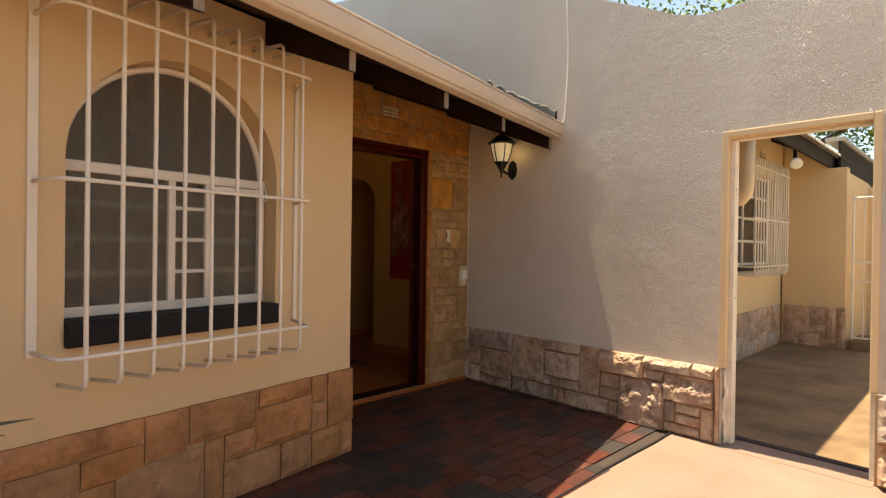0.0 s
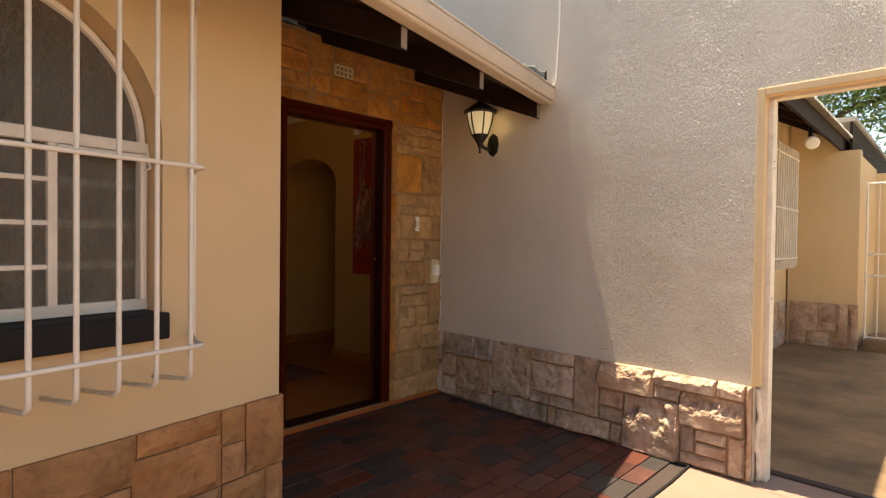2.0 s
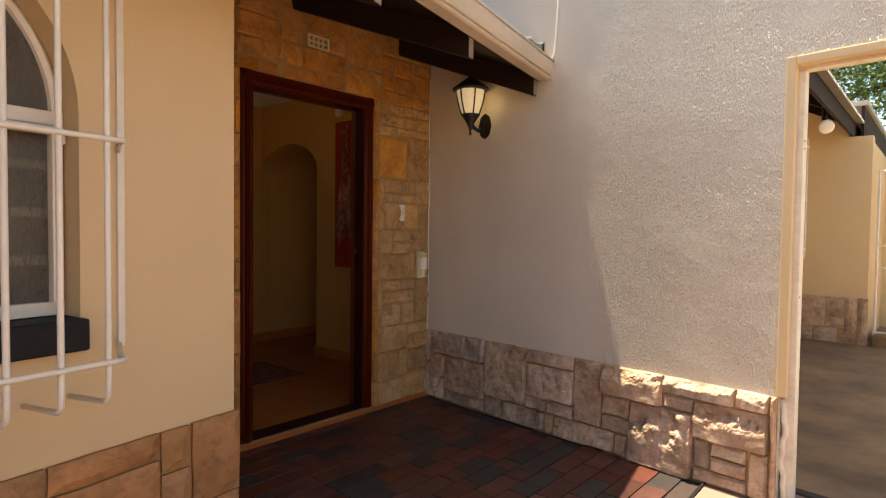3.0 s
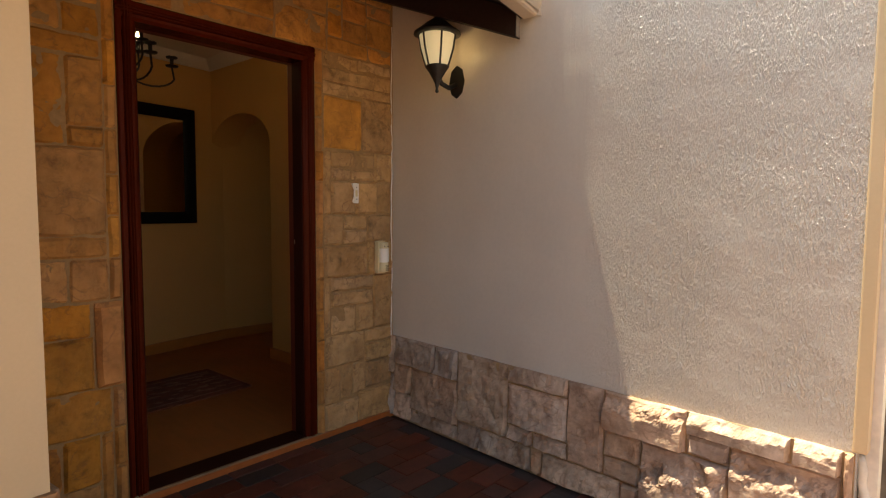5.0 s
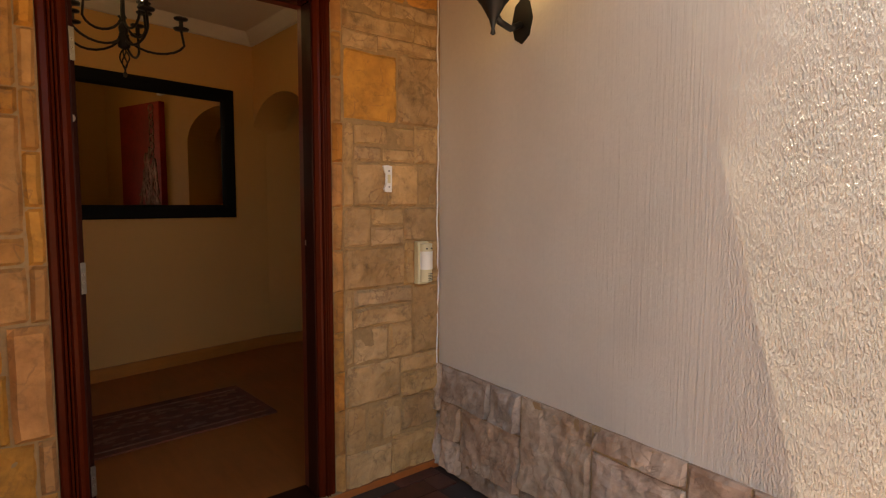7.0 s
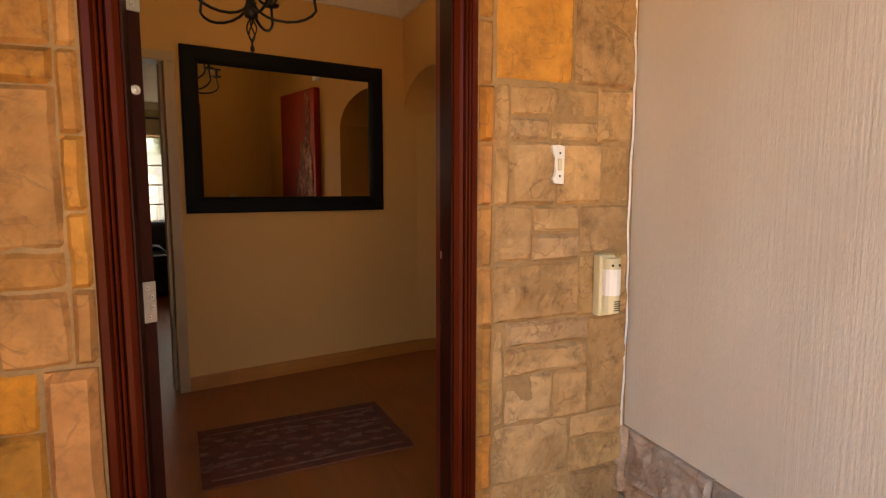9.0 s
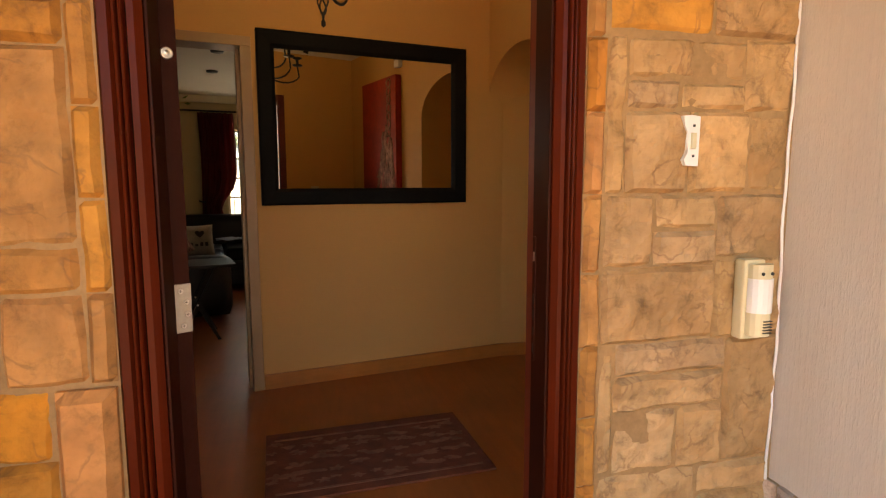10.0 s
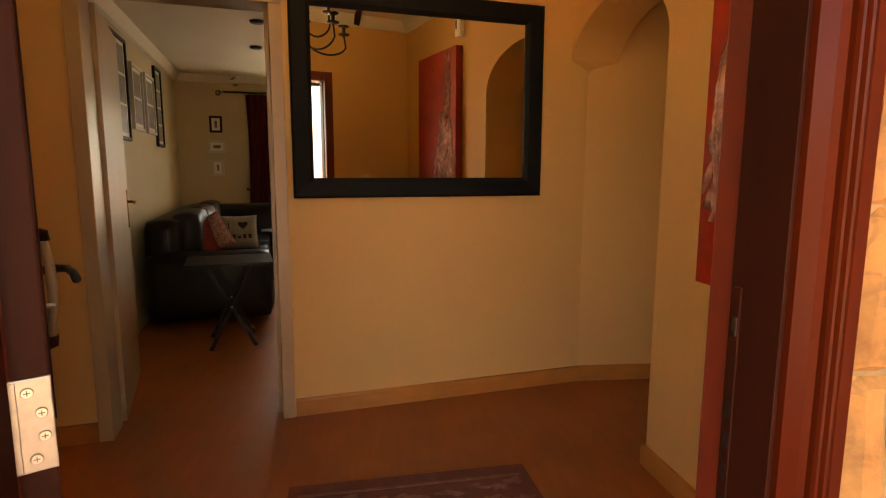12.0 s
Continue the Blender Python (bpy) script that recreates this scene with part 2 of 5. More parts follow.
PALEGREY = material("pale grey timber", (0.30, 0.24, 0.19), rough=0.8, grain=60, stain=6, vary=0.3, bump=0.2)
GUTTER = material("cream gutter metal", (0.64, 0.53, 0.41), rough=0.45, grain=30, stain=2, vary=0.08, blotch=0.12, bump=0.03)
WHITE = material("white enamel", (0.78, 0.70, 0.60), rough=0.4, grain=50, stain=4, vary=0.08, blotch=0.1, bump=0.05)
JAMBCREAM = material("cream door enamel", (0.40, 0.265, 0.145), rough=0.4, grain=50, stain=4, vary=0.06, blotch=0.08, bump=0.03)
FRAMEWHITE = material("worn white timber", (0.80, 0.71, 0.58), rough=0.55, grain=40, stain=5, vary=0.12, blotch=0.18, bump=0.1)
SLATE = material("dark slate sill", (0.018, 0.016, 0.018), rough=0.6, grain=40, vary=0.3, bump=0.3, spec=0.2)
GLASS = obscure_glass("rippled glass", (0.54, 0.47, 0.37), 0.9)
CLEAR = obscure_glass("clear pane", (0.95, 0.96, 0.95), 0.05)
BLACKIRON = material("black wrought iron", (0.012, 0.011, 0.011), rough=0.45, grain=80, vary=0.2, bump=0.1)
INTERIOR = material("ochre interior paint", (0.64, 0.365, 0.125), rough=0.7, grain=90, stain=1.0, vary=0.04, blotch=0.05, bump=0.12, bump_dist=0.002)
LIVING = material("pale green-cream paint", (0.52, 0.42, 0.25), rough=0.7, grain=90, stain=1.0, vary=0.04, blotch=0.05, bump=0.1, bump_dist=0.002)
CEILING = material("white ceiling paint", (0.74, 0.68, 0.58), rough=0.8, grain=60, vary=0.04, blotch=0.04, bump=0.05)
FLOORIN = material("red-brown laminate", (0.40, 0.115, 0.028), rough=0.38, grain=26, stain=2, vary=0.22, blotch=0.2, bump=0.03, stretch=(0.12, 1, 1))
SKIRT = material("orange pine skirting", (0.50, 0.195, 0.042), rough=0.4, grain=26, stain=3, vary=0.2, bump=0.05, stretch=(0.1, 1, 1))
CHROME = material("brushed steel", (0.66, 0.62, 0.56), rough=0.28, metal=1.0, grain=90, vary=0.1, bump=0.03)
SCREWSTEEL = material("dull screw steel", (0.48, 0.44, 0.38), rough=0.4, metal=0.9, grain=90, vary=0.2, bump=0.05)
BRASS = material("brass", (0.72, 0.50, 0.22), rough=0.25, metal=1.0, grain=90, vary=0.1, bump=0.02)
MIRROR = plain("silvered mirror", (0.86, 0.85, 0.82), rough=0.01, metal=1.0)
LEATHER = material("black leather", (0.012, 0.008, 0.007), rough=0.42, grain=120, stain=5, vary=0.2, bump=0.25, spec=0.28)
DARKWOOD = material("ebony stained wood", (0.012, 0.008, 0.007), rough=0.45, grain=40, vary=0.3, bump=0.05, spec=0.25)
CURTAIN = material("dark red curtain cloth", (0.20, 0.016, 0.012), rough=0.85, grain=90, vary=0.2, bump=0.2)
BULB = plain("glowing bulb", (1.0, 0.72, 0.36), emit=9.0)
LAMPGLASS = plain("frosted lantern glass", (0.85, 0.74, 0.48), rough=0.3, emit=0.13)
PVC = material("painted plastic pipe", (0.66, 0.50, 0.33), rough=0.45, grain=30, vary=0.08, bump=0.03)
IVORY = material("ivory plastic", (0.66, 0.56, 0.34), rough=0.4, grain=60, vary=0.06, bump=0.02)
WHITEPLASTIC = material("white plastic", (0.80, 0.76, 0.70), rough=0.4, grain=60, vary=0.05, bump=0.02)
BLACKPAINT = material("matt black paint", (0.008, 0.008, 0.009), rough=0.6, grain=60, vary=0.3, bump=0.05, spec=0.12)
SCREW = plain("dark screw slot", (0.05, 0.045, 0.04), rough=0.5, metal=0.6)
TIN = material("weathered corrugated iron", (0.42, 0.38, 0.33), rough=0.6, metal=0.3, grain=40, stain=2, vary=0.15, blotch=0.2, bump=0.05)
BITUMEN = material("black bitumen flashing", (0.02, 0.02, 0.022), rough=0.7, grain=30, vary=0.4, bump=0.6)
LEAF = material("tree leaf", (0.15, 0.24, 0.04), rough=0.6, grain=8, vary=0.3, blotch=0.4, bump=0)
BARK = material("bark", (0.10, 0.07, 0.045), rough=0.9, grain=20, vary=0.3, bump=0.4)


# ---- mesh helpers ----
def mesh_of(name, bm, mat):
    me = bpy.data.meshes.new(name)
    bmesh.ops.recalc_face_normals(bm, faces=bm.faces)
    bm.to_mesh(me)
    bm.free()
    for m in (mat if isinstance(mat, (list, tuple)) else (mat,)):
        me.materials.append(m)
    return me


def part(name, bm, mat, parent, label="", smooth=False, at=None):
    ob = new(name, mesh_of(name, bm, mat))
    ob.parent = parent
    if at is not None:
        ob.matrix_local = at
    if smooth:
        ob.data.polygons.foreach_set("use_smooth", [True] * len(ob.data.polygons))
    return tagged(ob, label)


def thing(name, m, label, category, group=""):
    ob = new(name)
    ob.empty_display_size = 0.1
    ob.matrix_world = m
    return tagged(ob, label, category, group)


def solid(name, bm, mat, m, label, category, group="", kind="", smooth=False):
    ob = new(name, mesh_of(name, bm, mat))
    ob.matrix_world = m
    if smooth:
        ob.data.polygons.foreach_set("use_smooth", [True] * len(ob.data.polygons))
    return tagged(ob, label, category, group, kind)


def structure(name, bm, mat, m, label):
    return solid(name, bm, mat, m, label, "", "", "structure")


def box(x0, x1, y0, y1, z0, z1, bevel=0.0, bm=None):
    own = bmesh.new()
    bmesh.ops.create_cube(own, size=1)
    bmesh.ops.scale(own, vec=(x1 - x0, y1 - y0, z1 - z0), verts=own.verts)
    bmesh.ops.translate(own, vec=((x0 + x1) / 2, (y0 + y1) / 2, (z0 + z1) / 2), verts=own.verts)
    if bevel:
        bmesh.ops.bevel(own, geom=own.edges[:], offset=bevel, segments=2, affect="EDGES", profile=0.6)
    return own if bm is None else merge(bm, own)


def merge(bm, other, m=None):
    me = bpy.data.meshes.new("tmp")
    other.to_mesh(me)
    other.free()
    if m is not None:
        me.transform(m)
    bm.from_mesh(me)
    bpy.data.meshes.remove(me)
    return bm


def tube(points, r, n=8, bm=None, radii=None, closed=False):
    """A round bar along a line of points."""
    bm = bm or bmesh.new()
    pts = [Vector(p) for p in points]
    rings = []
    side = None
    for i, p in enumerate(pts):
        a, b = pts[max(i - 1, 0)], pts[min(i + 1, len(pts) - 1)]
        if closed:
            a, b = pts[i - 1], pts[(i + 1) % len(pts)]
        d = (b - a).normalized()
        if side is None:
            side = d.orthogonal().normalized()
        side = (side - d * side.dot(d)).normalized()
        up = d.cross(side)
        rr = radii[i] if radii else r
        rings.append([bm.verts.new(p + (side * math.cos(t) + up * math.sin(t)) * rr) for t in (2 * math.pi * k / n for k in range(n))])
    pairs = list(zip(rings, rings[1:])) + ([(rings[-1], rings[0])] if closed else [])
    for ra, rb in pairs:
        for k in range(n):
            bm.faces.new((ra[k], ra[(k + 1) % n], rb[(k + 1) % n], rb[k]))
    if not closed:
        bm.faces.new(rings[0][::-1])
        bm.faces.new(rings[-1])
    return bm


def lathe(profile, n=20, bm=None, sides=None):
    """Turns (radius, height) pairs about z."""
    bm = bm or bmesh.new()
    rings = []
    for r, z in profile:
        rings.append([bm.verts.new((max(r, 1e-4) * math.cos(2 * math.pi * k / n), max(r, 1e-4) * math.sin(2 * math.pi * k / n), z)) for k in range(n)])
    for ra, rb in zip(rings, rings[1:]):
        for k in range(n):
            bm.faces.new((ra[k], ra[(k + 1) % n], rb[(k + 1) % n], rb[k]))
    bm.faces.new(rings[0][::-1])
    bm.faces.new(rings[-1])
    return bm


def slab(outline, holes, depth, y0=0.0):
    """An upright slab in the x-z plane with openings right through it; y runs into the wall."""
    bm = bmesh.new()
    for loop in (outline, *holes):
        vs = [bm.verts.new((x, y0, z)) for x, z in loop]
        for i, v in enumerate(vs):
            bm.edges.new((v, vs[(i + 1) % len(vs)]))
    bmesh.ops.triangle_fill(bm, edges=bm.edges[:], use_beauty=True)
    ext = bmesh.ops.extrude_face_region(bm, geom=bm.faces[:])
    bmesh.ops.translate(bm, vec=(0, depth, 0), verts=[g for g in ext["geom"] if isinstance(g, bmesh.types.BMVert)])
    return bm


def rect(x0, x1, z0, z1):
    return [(x0, z0), (x1, z0), (x1, z1), (x0, z1)]


def arch_loop(x0, x1, z0, spring, top, n=20):
    c, a = (x0 + x1) / 2, (x1 - x0) / 2
    return [(x0, z0), (x1, z0)] + [(c + a * math.cos(math.pi * k / n), spring + (top - spring) * math.sin(math.pi * k / n)) for k in range(n + 1)]


def extruded(profile, length, axis="z"):
    """A closed (x, y) profile drawn out along z, or along x with (y, z) pairs."""
    bm = bmesh.new()
    if axis == "z":
        f = bm.faces.new([bm.verts.new((a, b, 0)) for a, b in profile])
        vec = (0, 0, length)
    else:
        f = bm.faces.new([bm.verts.new((0, a, b)) for a, b in profile])
        vec = (length, 0, 0)
    ext = bmesh.ops.extrude_face_region(bm, geom=[f])
    bmesh.ops.translate(bm, vec=vec, verts=[g for g in ext["geom"] if isinstance(g, bmesh.types.BMVert)])
    return bm


rng = random.Random(7)


def stone_mesh(w, h, depth, amp, res, edge=0.006, pitch=0.0, crest=0.0):
    """One dressed stone: its face swells out from arrised edges and is broken by splits; pitch throws the face into rock relief."""
    bm = bmesh.new()
    nx, nz = max(3, int(w / res)), max(3, int(h / res))
    ox, oz = rng.uniform(0, 90), rng.uniform(0, 90)
    grid = []
    for j in range(nz + 1):
        row = []
        for i in range(nx + 1):
            x, z = w * i / nx, h * j / nz
            near = min(x, w - x, z, h - z)
            lift = min(1.0, near / edge)
            p = Vector((ox + x * 5, oz + z * 5, 3.1))
            d = amp * noise.fractal(p * 2.0, 0.8, 2.1, 4)
            if pitch:
                cell = noise.voronoi(p * 2.0)[0]
                d += pitch * (0.9 * (cell[1] - cell[0]) + 0.6 * noise.fractal(p * 2.2, 0.8, 2.3, 6) + 0.25 + 1.5 * (0.42 - z / h)) * lift
            if crest:
                q = min(1.0, max(0.0, (1.0 - z / h) / 0.55 + 0.35 * noise.fractal(p * 1.1, 0.8, 2.2, 3)))
                cell = noise.voronoi(p * 2.6)[0]
                broken = (4 * q * (1 - q)) * (0.55 * noise.fractal(p * 3.4, 0.7, 2.3, 6) + 0.7 * (cell[1] - cell[0]))
                d += crest * (q * q * (3 - 2 * q) + broken - 0.15) * lift
            wob = 0.007 * noise.noise(p * 1.7) * (0.55 if i in (0, nx) or j in (0, nz) else 1.0)
            y = -(depth * (0.55 + 0.45 * lift) + d * (0.35 + 0.65 * lift))
            row.append(bm.verts.new((x + wob, y, z + wob)))
        grid.append(row)
    for j in range(nz):
        for i in range(nx):
            bm.faces.new((grid[j][i], grid[j][i + 1], grid[j + 1][i + 1], grid[j + 1][i]))
    rim = grid[0] + [r[-1] for r in grid[1:]] + grid[-1][-2::-1] + [r[0] for r in grid[-2:0:-1]]
    back = [bm.verts.new((v.co.x, 0.0, v.co.z)) for v in rim]
    for i in range(len(rim)):
        k = (i + 1) % len(rim)
        bm.faces.new((rim[k], rim[i], back[i], back[k]))
    return bm


def split_area(x0, x1, z0, z1, big, small):
    """Random ashlar: a rectangle cut again and again into courses and blocks."""
    w, h = x1 - x0, z1 - z0
    if w <= big and h <= big * 0.62 and (rng.random() < 0.72 or w < 2 * small or h < 2 * small):
        return [(x0, x1, z0, z1)]
    if w < 2 * small and h < 2 * small:
        return [(x0, x1, z0, z1)]
    k = rng.uniform(0.32, 0.68)
    if (h > w * rng.uniform(0.55, 1.1) and h >= 2 * small) or w < 2 * small:
        c = z0 + max(small, min(h - small, h * k))
        return split_area(x0, x1, z0, c, big, small) + split_area(x0, x1, c, z1, big, small)
    c = x0 + max(small, min(w - small, w * k))
    return split_area(x0, c, z0, z1, big, small) + split_area(c, x1, z0, z1, big, small)


def lay_stones(parent, blocks, mat, depth, amp, res, joint=0.008, pitch=0.0, crest=0.0):
    for i, (x0, x1, z0, z1) in enumerate(blocks):
        dd = depth + rng.uniform(-0.006, 0.006)
        bm = stone_mesh(x1 - x0 - joint, z1 - z0 - joint, dd, amp, res, pitch=pitch, crest=crest)
        part("stone", bm, mat, parent, at=Matrix.Translation((x0 + joint / 2, 0, z0 + joint / 2)))

# ---- frames of the walls: x along the wall, y into it, z up ----
BAY = pose(-2.80, 2.09, 0, 0, 0, 99)
DOORWALL = pose(-3.59, 2.09, 0, 0, 0, 90)
GREYWALL = pose(-3.63, 3.99, 0, 0, 0, -3.3)
HALLWALL = pose(-5.845, 2.545, 0, 0, 0, 99.8)
ARCHWALL = pose(-5.155, 4.09, 0, 0, 0, 1.8)
LOUNGEWALL = pose(-5.95, 1.43, 0, 0, 0, 189)
FARWALL = pose(-9.95, 0.80, 0, 0, 0, 99)
EAVE = pose(-2.49, 3.92, 0, 0, 0, 101.3)
FLOOR_IN = 0.03

# ---- ground and floors ----
structure("ground", box(-400, 400, -400, 400, -0.4, -0.10), GROUND, Matrix(), "bare brown earth reaching to the distance")
structure("pavement_court", box(-1.55, 9, -9, 3.90, -0.12, -0.004), CEMENT, Matrix(), "dusty pink cement paving of the front court")
# One concrete floor: colour darkened near the gateway for shade, paled beyond for sun.
structure("pavement_rear", box(-2.3, -0.35, 3.92, 14, -0.12, -0.012), CONCRETE, Matrix(), "stained grey-brown back yard concrete, darkened for shade")
structure("pavement_rear_open", box(-0.35, 6, 3.92, 14, -0.12, -0.012), SUNCONCRETE, Matrix(), "open back yard concrete, coloured paler for sun")
structure("porch_bed", box(-3.62, -1.52, -7.0, 4.05, -0.12, -0.010), GROUT, Matrix(), "dark grout bed of the porch tiles")

joint = [(-1.545 + 0.006 * math.sin(k * 1.7), 3.86 - 0.30 * k, -0.002) for k in range(34)]
structure("trim_pavement_joint", tube(joint, 0.010, 6), SLATE, Matrix(), "dark open joint between porch tiles and cement")

# ---- bay wall with the arched window ----
hole = arch_loop(-1.605, -0.615, 0.90, 1.59, 2.085, 28)
structure("wall_bay", slab(rect(-8, -0.055, -0.1, 2.42), [hole], 0.25), CREAM, BAY, "cream plastered front wall with an arched window opening")
structure("wall_bay_return", box(-3.60, -2.88, 1.82, 2.02, -0.1, 2.42), CREAM, Matrix(), "cream plastered return wall beside the porch")

win = thing("arched_window", BAY, "white steel arched window with rippled glass panes", "window")
win["kind"] = "structure"
win.name = "window_1"
arc = [(-1.11 + 0.475 * math.cos(a), 0.115, 1.59 + 0.475 * math.sin(a)) for a in (math.pi * k / 28 for k in range(29))]
part("arch_frame", tube(arc, 0.017, 6), WHITE, win)
part("stile", box(-1.605, -1.565, 0.10, 0.135, 0.97, 1.60, 0.004), WHITE, win)
part("stile", box(-0.655, -0.617, 0.10, 0.135, 0.97, 1.60, 0.004), WHITE, win)
part("bottom_rail", box(-1.605, -0.617, 0.098, 0.137, 0.955, 0.998, 0.004), WHITE, win)
part("transom", box(-1.605, -0.617, 0.094, 0.14, 1.555, 1.60, 0.005), WHITE, win)
part("mullion", box(-1.142, -1.108, 0.10, 0.135, 0.99, 1.56, 0.004), WHITE, win)
part("mullion", box(-0.957, -0.927, 0.10, 0.135, 0.99, 1.56, 0.004), WHITE, win)
for z in (1.43, 1.281, 1.131):
    part("glazing_bar", box(-1.11, -0.955, 0.104, 0.116, z - 0.008, z + 0.008, 0.002), WHITE, win)
part("opening_sash", box(-0.935, -0.655, 0.07, 0.10, 1.525, 1.55, 0.004), WHITE, win)
part("opening_sash", box(-0.66, -0.64, 0.07, 0.10, 1.0, 1.55, 0.004), WHITE, win)
part("stay_hook", tube([(-0.64, 0.06, 1.56), (-0.63, 0.06, 1.50), (-0.65, 0.06, 1.49)], 0.005, 6), WHITE, win)
for a, b, z0, z1 in ((-1.57, -1.14, 0.99, 1.56), (-0.93, -0.65, 0.99, 1.56), (-1.11, -0.955, 0.99, 1.56)):
    g = part("pane", box(a, b, 0.117, 0.121, z0, z1), GLASS, win, "rippled obscure glass")
    g.visible_shadow = False
g = part("pane", slab(arch_loop(-1.58, -0.64, 1.595, 1.6, 2.06, 24), [], 0.004, 0.117), GLASS, win, "rippled obscure glass")
g.visible_shadow = False
for z in (1.43, 1.281, 1.131):
    part("inner_bar", box(-1.58, -0.63, 0.124, 0.136, z - 0.014, z + 0.014, 0.003), WHITE, win, "pale burglar bar behind the glass")
part("sill", box(-1.605, -0.602, -0.035, 0.115, 0.852, 0.952, 0.008), SLATE, win, "dark slate sill")

grille = thing("window_grille", BAY, "white painted steel burglar bars over the arched window", "grille")
for i in range(9):
    u = -1.622 + 0.1218 * i
    part("bar", tube([(u, 0.0, 0.712), (u, -0.215, 0.733), (u, -0.238, 0.75), (u, -0.24, 0.79), (u, -0.24, 2.19), (u, -0.238, 2.215), (u, -0.22, 2.232), (u, 0.0, 2.245)], 0.0085, 8), WHITE, grille, smooth=True)
for z in (0.852, 1.487, 2.105):
    part("crossbar", tube([(-1.713, -0.004, z), (-1.713, -0.20, z), (-1.70, -0.236, z), (-1.66, -0.25, z), (-0.62, -0.25, z), (-0.60, -0.238, z), (-0.594, -0.20, z), (-0.50, -0.004, z)], 0.008, 8), WHITE, grille, smooth=True)
part("fixing_strip", box(-1.732, -1.697, -0.012, 0.0, 0.832, 2.30, 0.003), WHITE, grille)
part("fixing_strip", box(-0.505, -0.482, -0.012, 0.0, 0.843, 2.145, 0.003), WHITE, grille)

# dark room behind the arched window
structure("room_lining", slab(rect(-8, -0.40, -0.05, 2.6), [], 0.1, 2.9), INTERIOR, BAY, "far wall of the room behind the window")
structure("room_floor", box(-8, -0.40, 0.25, 3.0, -0.08, 0.022), FLOORIN, BAY, "wooden floor of the room behind the window")
structure("ceiling_bay_room", box(-8, -0.40, 0.25, 3.0, 2.6, 2.7), CEILING, BAY, "ceiling of the room behind the window")
structure("wall_bay_room_end", box(-8.2, -8, 0, 3.0, -0.1, 2.7), INTERIOR, BAY, "end wall of the room behind the window")

# ---- porch wall with the front door ----
structure("wall_porch", slab(rect(-0.24, 1.94, -0.1, 2.575), [rect(0.385, 1.335, 0.0, 2.115)], 0.117, -0.017), PALEMORTAR, DOORWALL, "mortar backed porch wall around the front door")
structure("wall_hall_front", slab(rect(-0.35, 2.3, -0.05, 2.60), [rect(0.385, 1.335, 0.0, 2.115)], 0.015, 0.10), INTERIOR, DOORWALL, "ochre painted inside of the front wall")
structure("sill_front_door", box(0.386, 1.334, -0.012, 0.125, -0.02, 0.033, 0.004), DOORWOOD, DOORWALL, "dark timber door sill")
structure("threshold", box(0.36, 1.36, -0.035, -0.013, -0.02, 0.036, 0.006), CONCRETE, DOORWALL, "pale cement door sill")

# mahogany frame with reeded face
doorframe = thing("door_1", DOORWALL, "dark mahogany reeded frame of the open front door", "door")
doorframe["kind"] = "structure"


def jamb_profile(w):
    """Reeded face between two flats, deep rebate behind."""
    p = [(0, 0.02)]
    p += [(0.0, -0.022), (0.006, -0.03), (w * 0.28, -0.03)]
    n = 2
    a, b = w * 0.36, w * 0.64
    for i in range(n):
        step = (b - a) / n
        x = a + i * step
        p += [(x, -0.022)] + [(x + step * (0.5 - 0.44 * math.cos(math.pi * k / 6)), -0.026 - 0.011 * math.sin(math.pi * k / 6)) for k in range(7)] + [(x + step, -0.022)]
    p += [(w * 0.70, -0.03), (w - 0.012, -0.028), (w, -0.016), (w, 0.075), (0, 0.075)]
    return p


part("jamb", extruded(jamb_profile(0.076), 2.08), MAHOGANY, doorframe, at=pose(0.386, 0, 0.034))
part("jamb", extruded([(-x, y) for x, y in jamb_profile(0.070)], 2.08), MAHOGANY, doorframe, at=pose(1.334, 0, 0.034))
head = extruded([(y, -x) for x, y in jamb_profile(0.078)], 0.948, "x")
part("head", head, MAHOGANY, doorframe, at=pose(0.386, 0, 2.114))
part("inner_lining", box(0.386, 0.462, 0.076, 0.125, 0.034, 2.113, 0.004), REDPAINT, doorframe, "bright red stained inner lining")
part("inner_lining", box(1.264, 1.334, 0.076, 0.125, 0.034, 2.113, 0.004), REDPAINT, doorframe, "bright red stained inner lining")
part("inner_lining", box(0.462, 1.264, 0.076, 0.125, 2.036, 2.113, 0.004), REDPAINT, doorframe, "bright red stained inner lining")
# Thin dark strips added on the jambs, standing in for shade in the reveal.
part("reveal", box(0.4625, 0.468, -0.008, 0.074, 0.036, 2.034, 0.001), DOORWOOD, doorframe, "added dark strip for the shaded jamb face")
part("reveal", box(1.258, 1.2635, -0.008, 0.074, 0.036, 2.034, 0.001), DOORWOOD, doorframe, "added dark strip for the shaded jamb face")
part("strike_plate", box(1.2560, 1.2595, 0.054, 0.068, 0.84, 1.14, 0.001), DOORWOOD, doorframe, "dark steel strike plate")
part("strike_hole", box(1.2552, 1.2575, 0.057, 0.065, 1.082, 1.104), CHROME, doorframe)
for zz in (0.86, 0.90, 0.94, 0.98):
    part("strike_hole", box(1.2554, 1.2585, 0.057, 0.065, zz, zz + 0.022), DARKWOOD, doorframe)

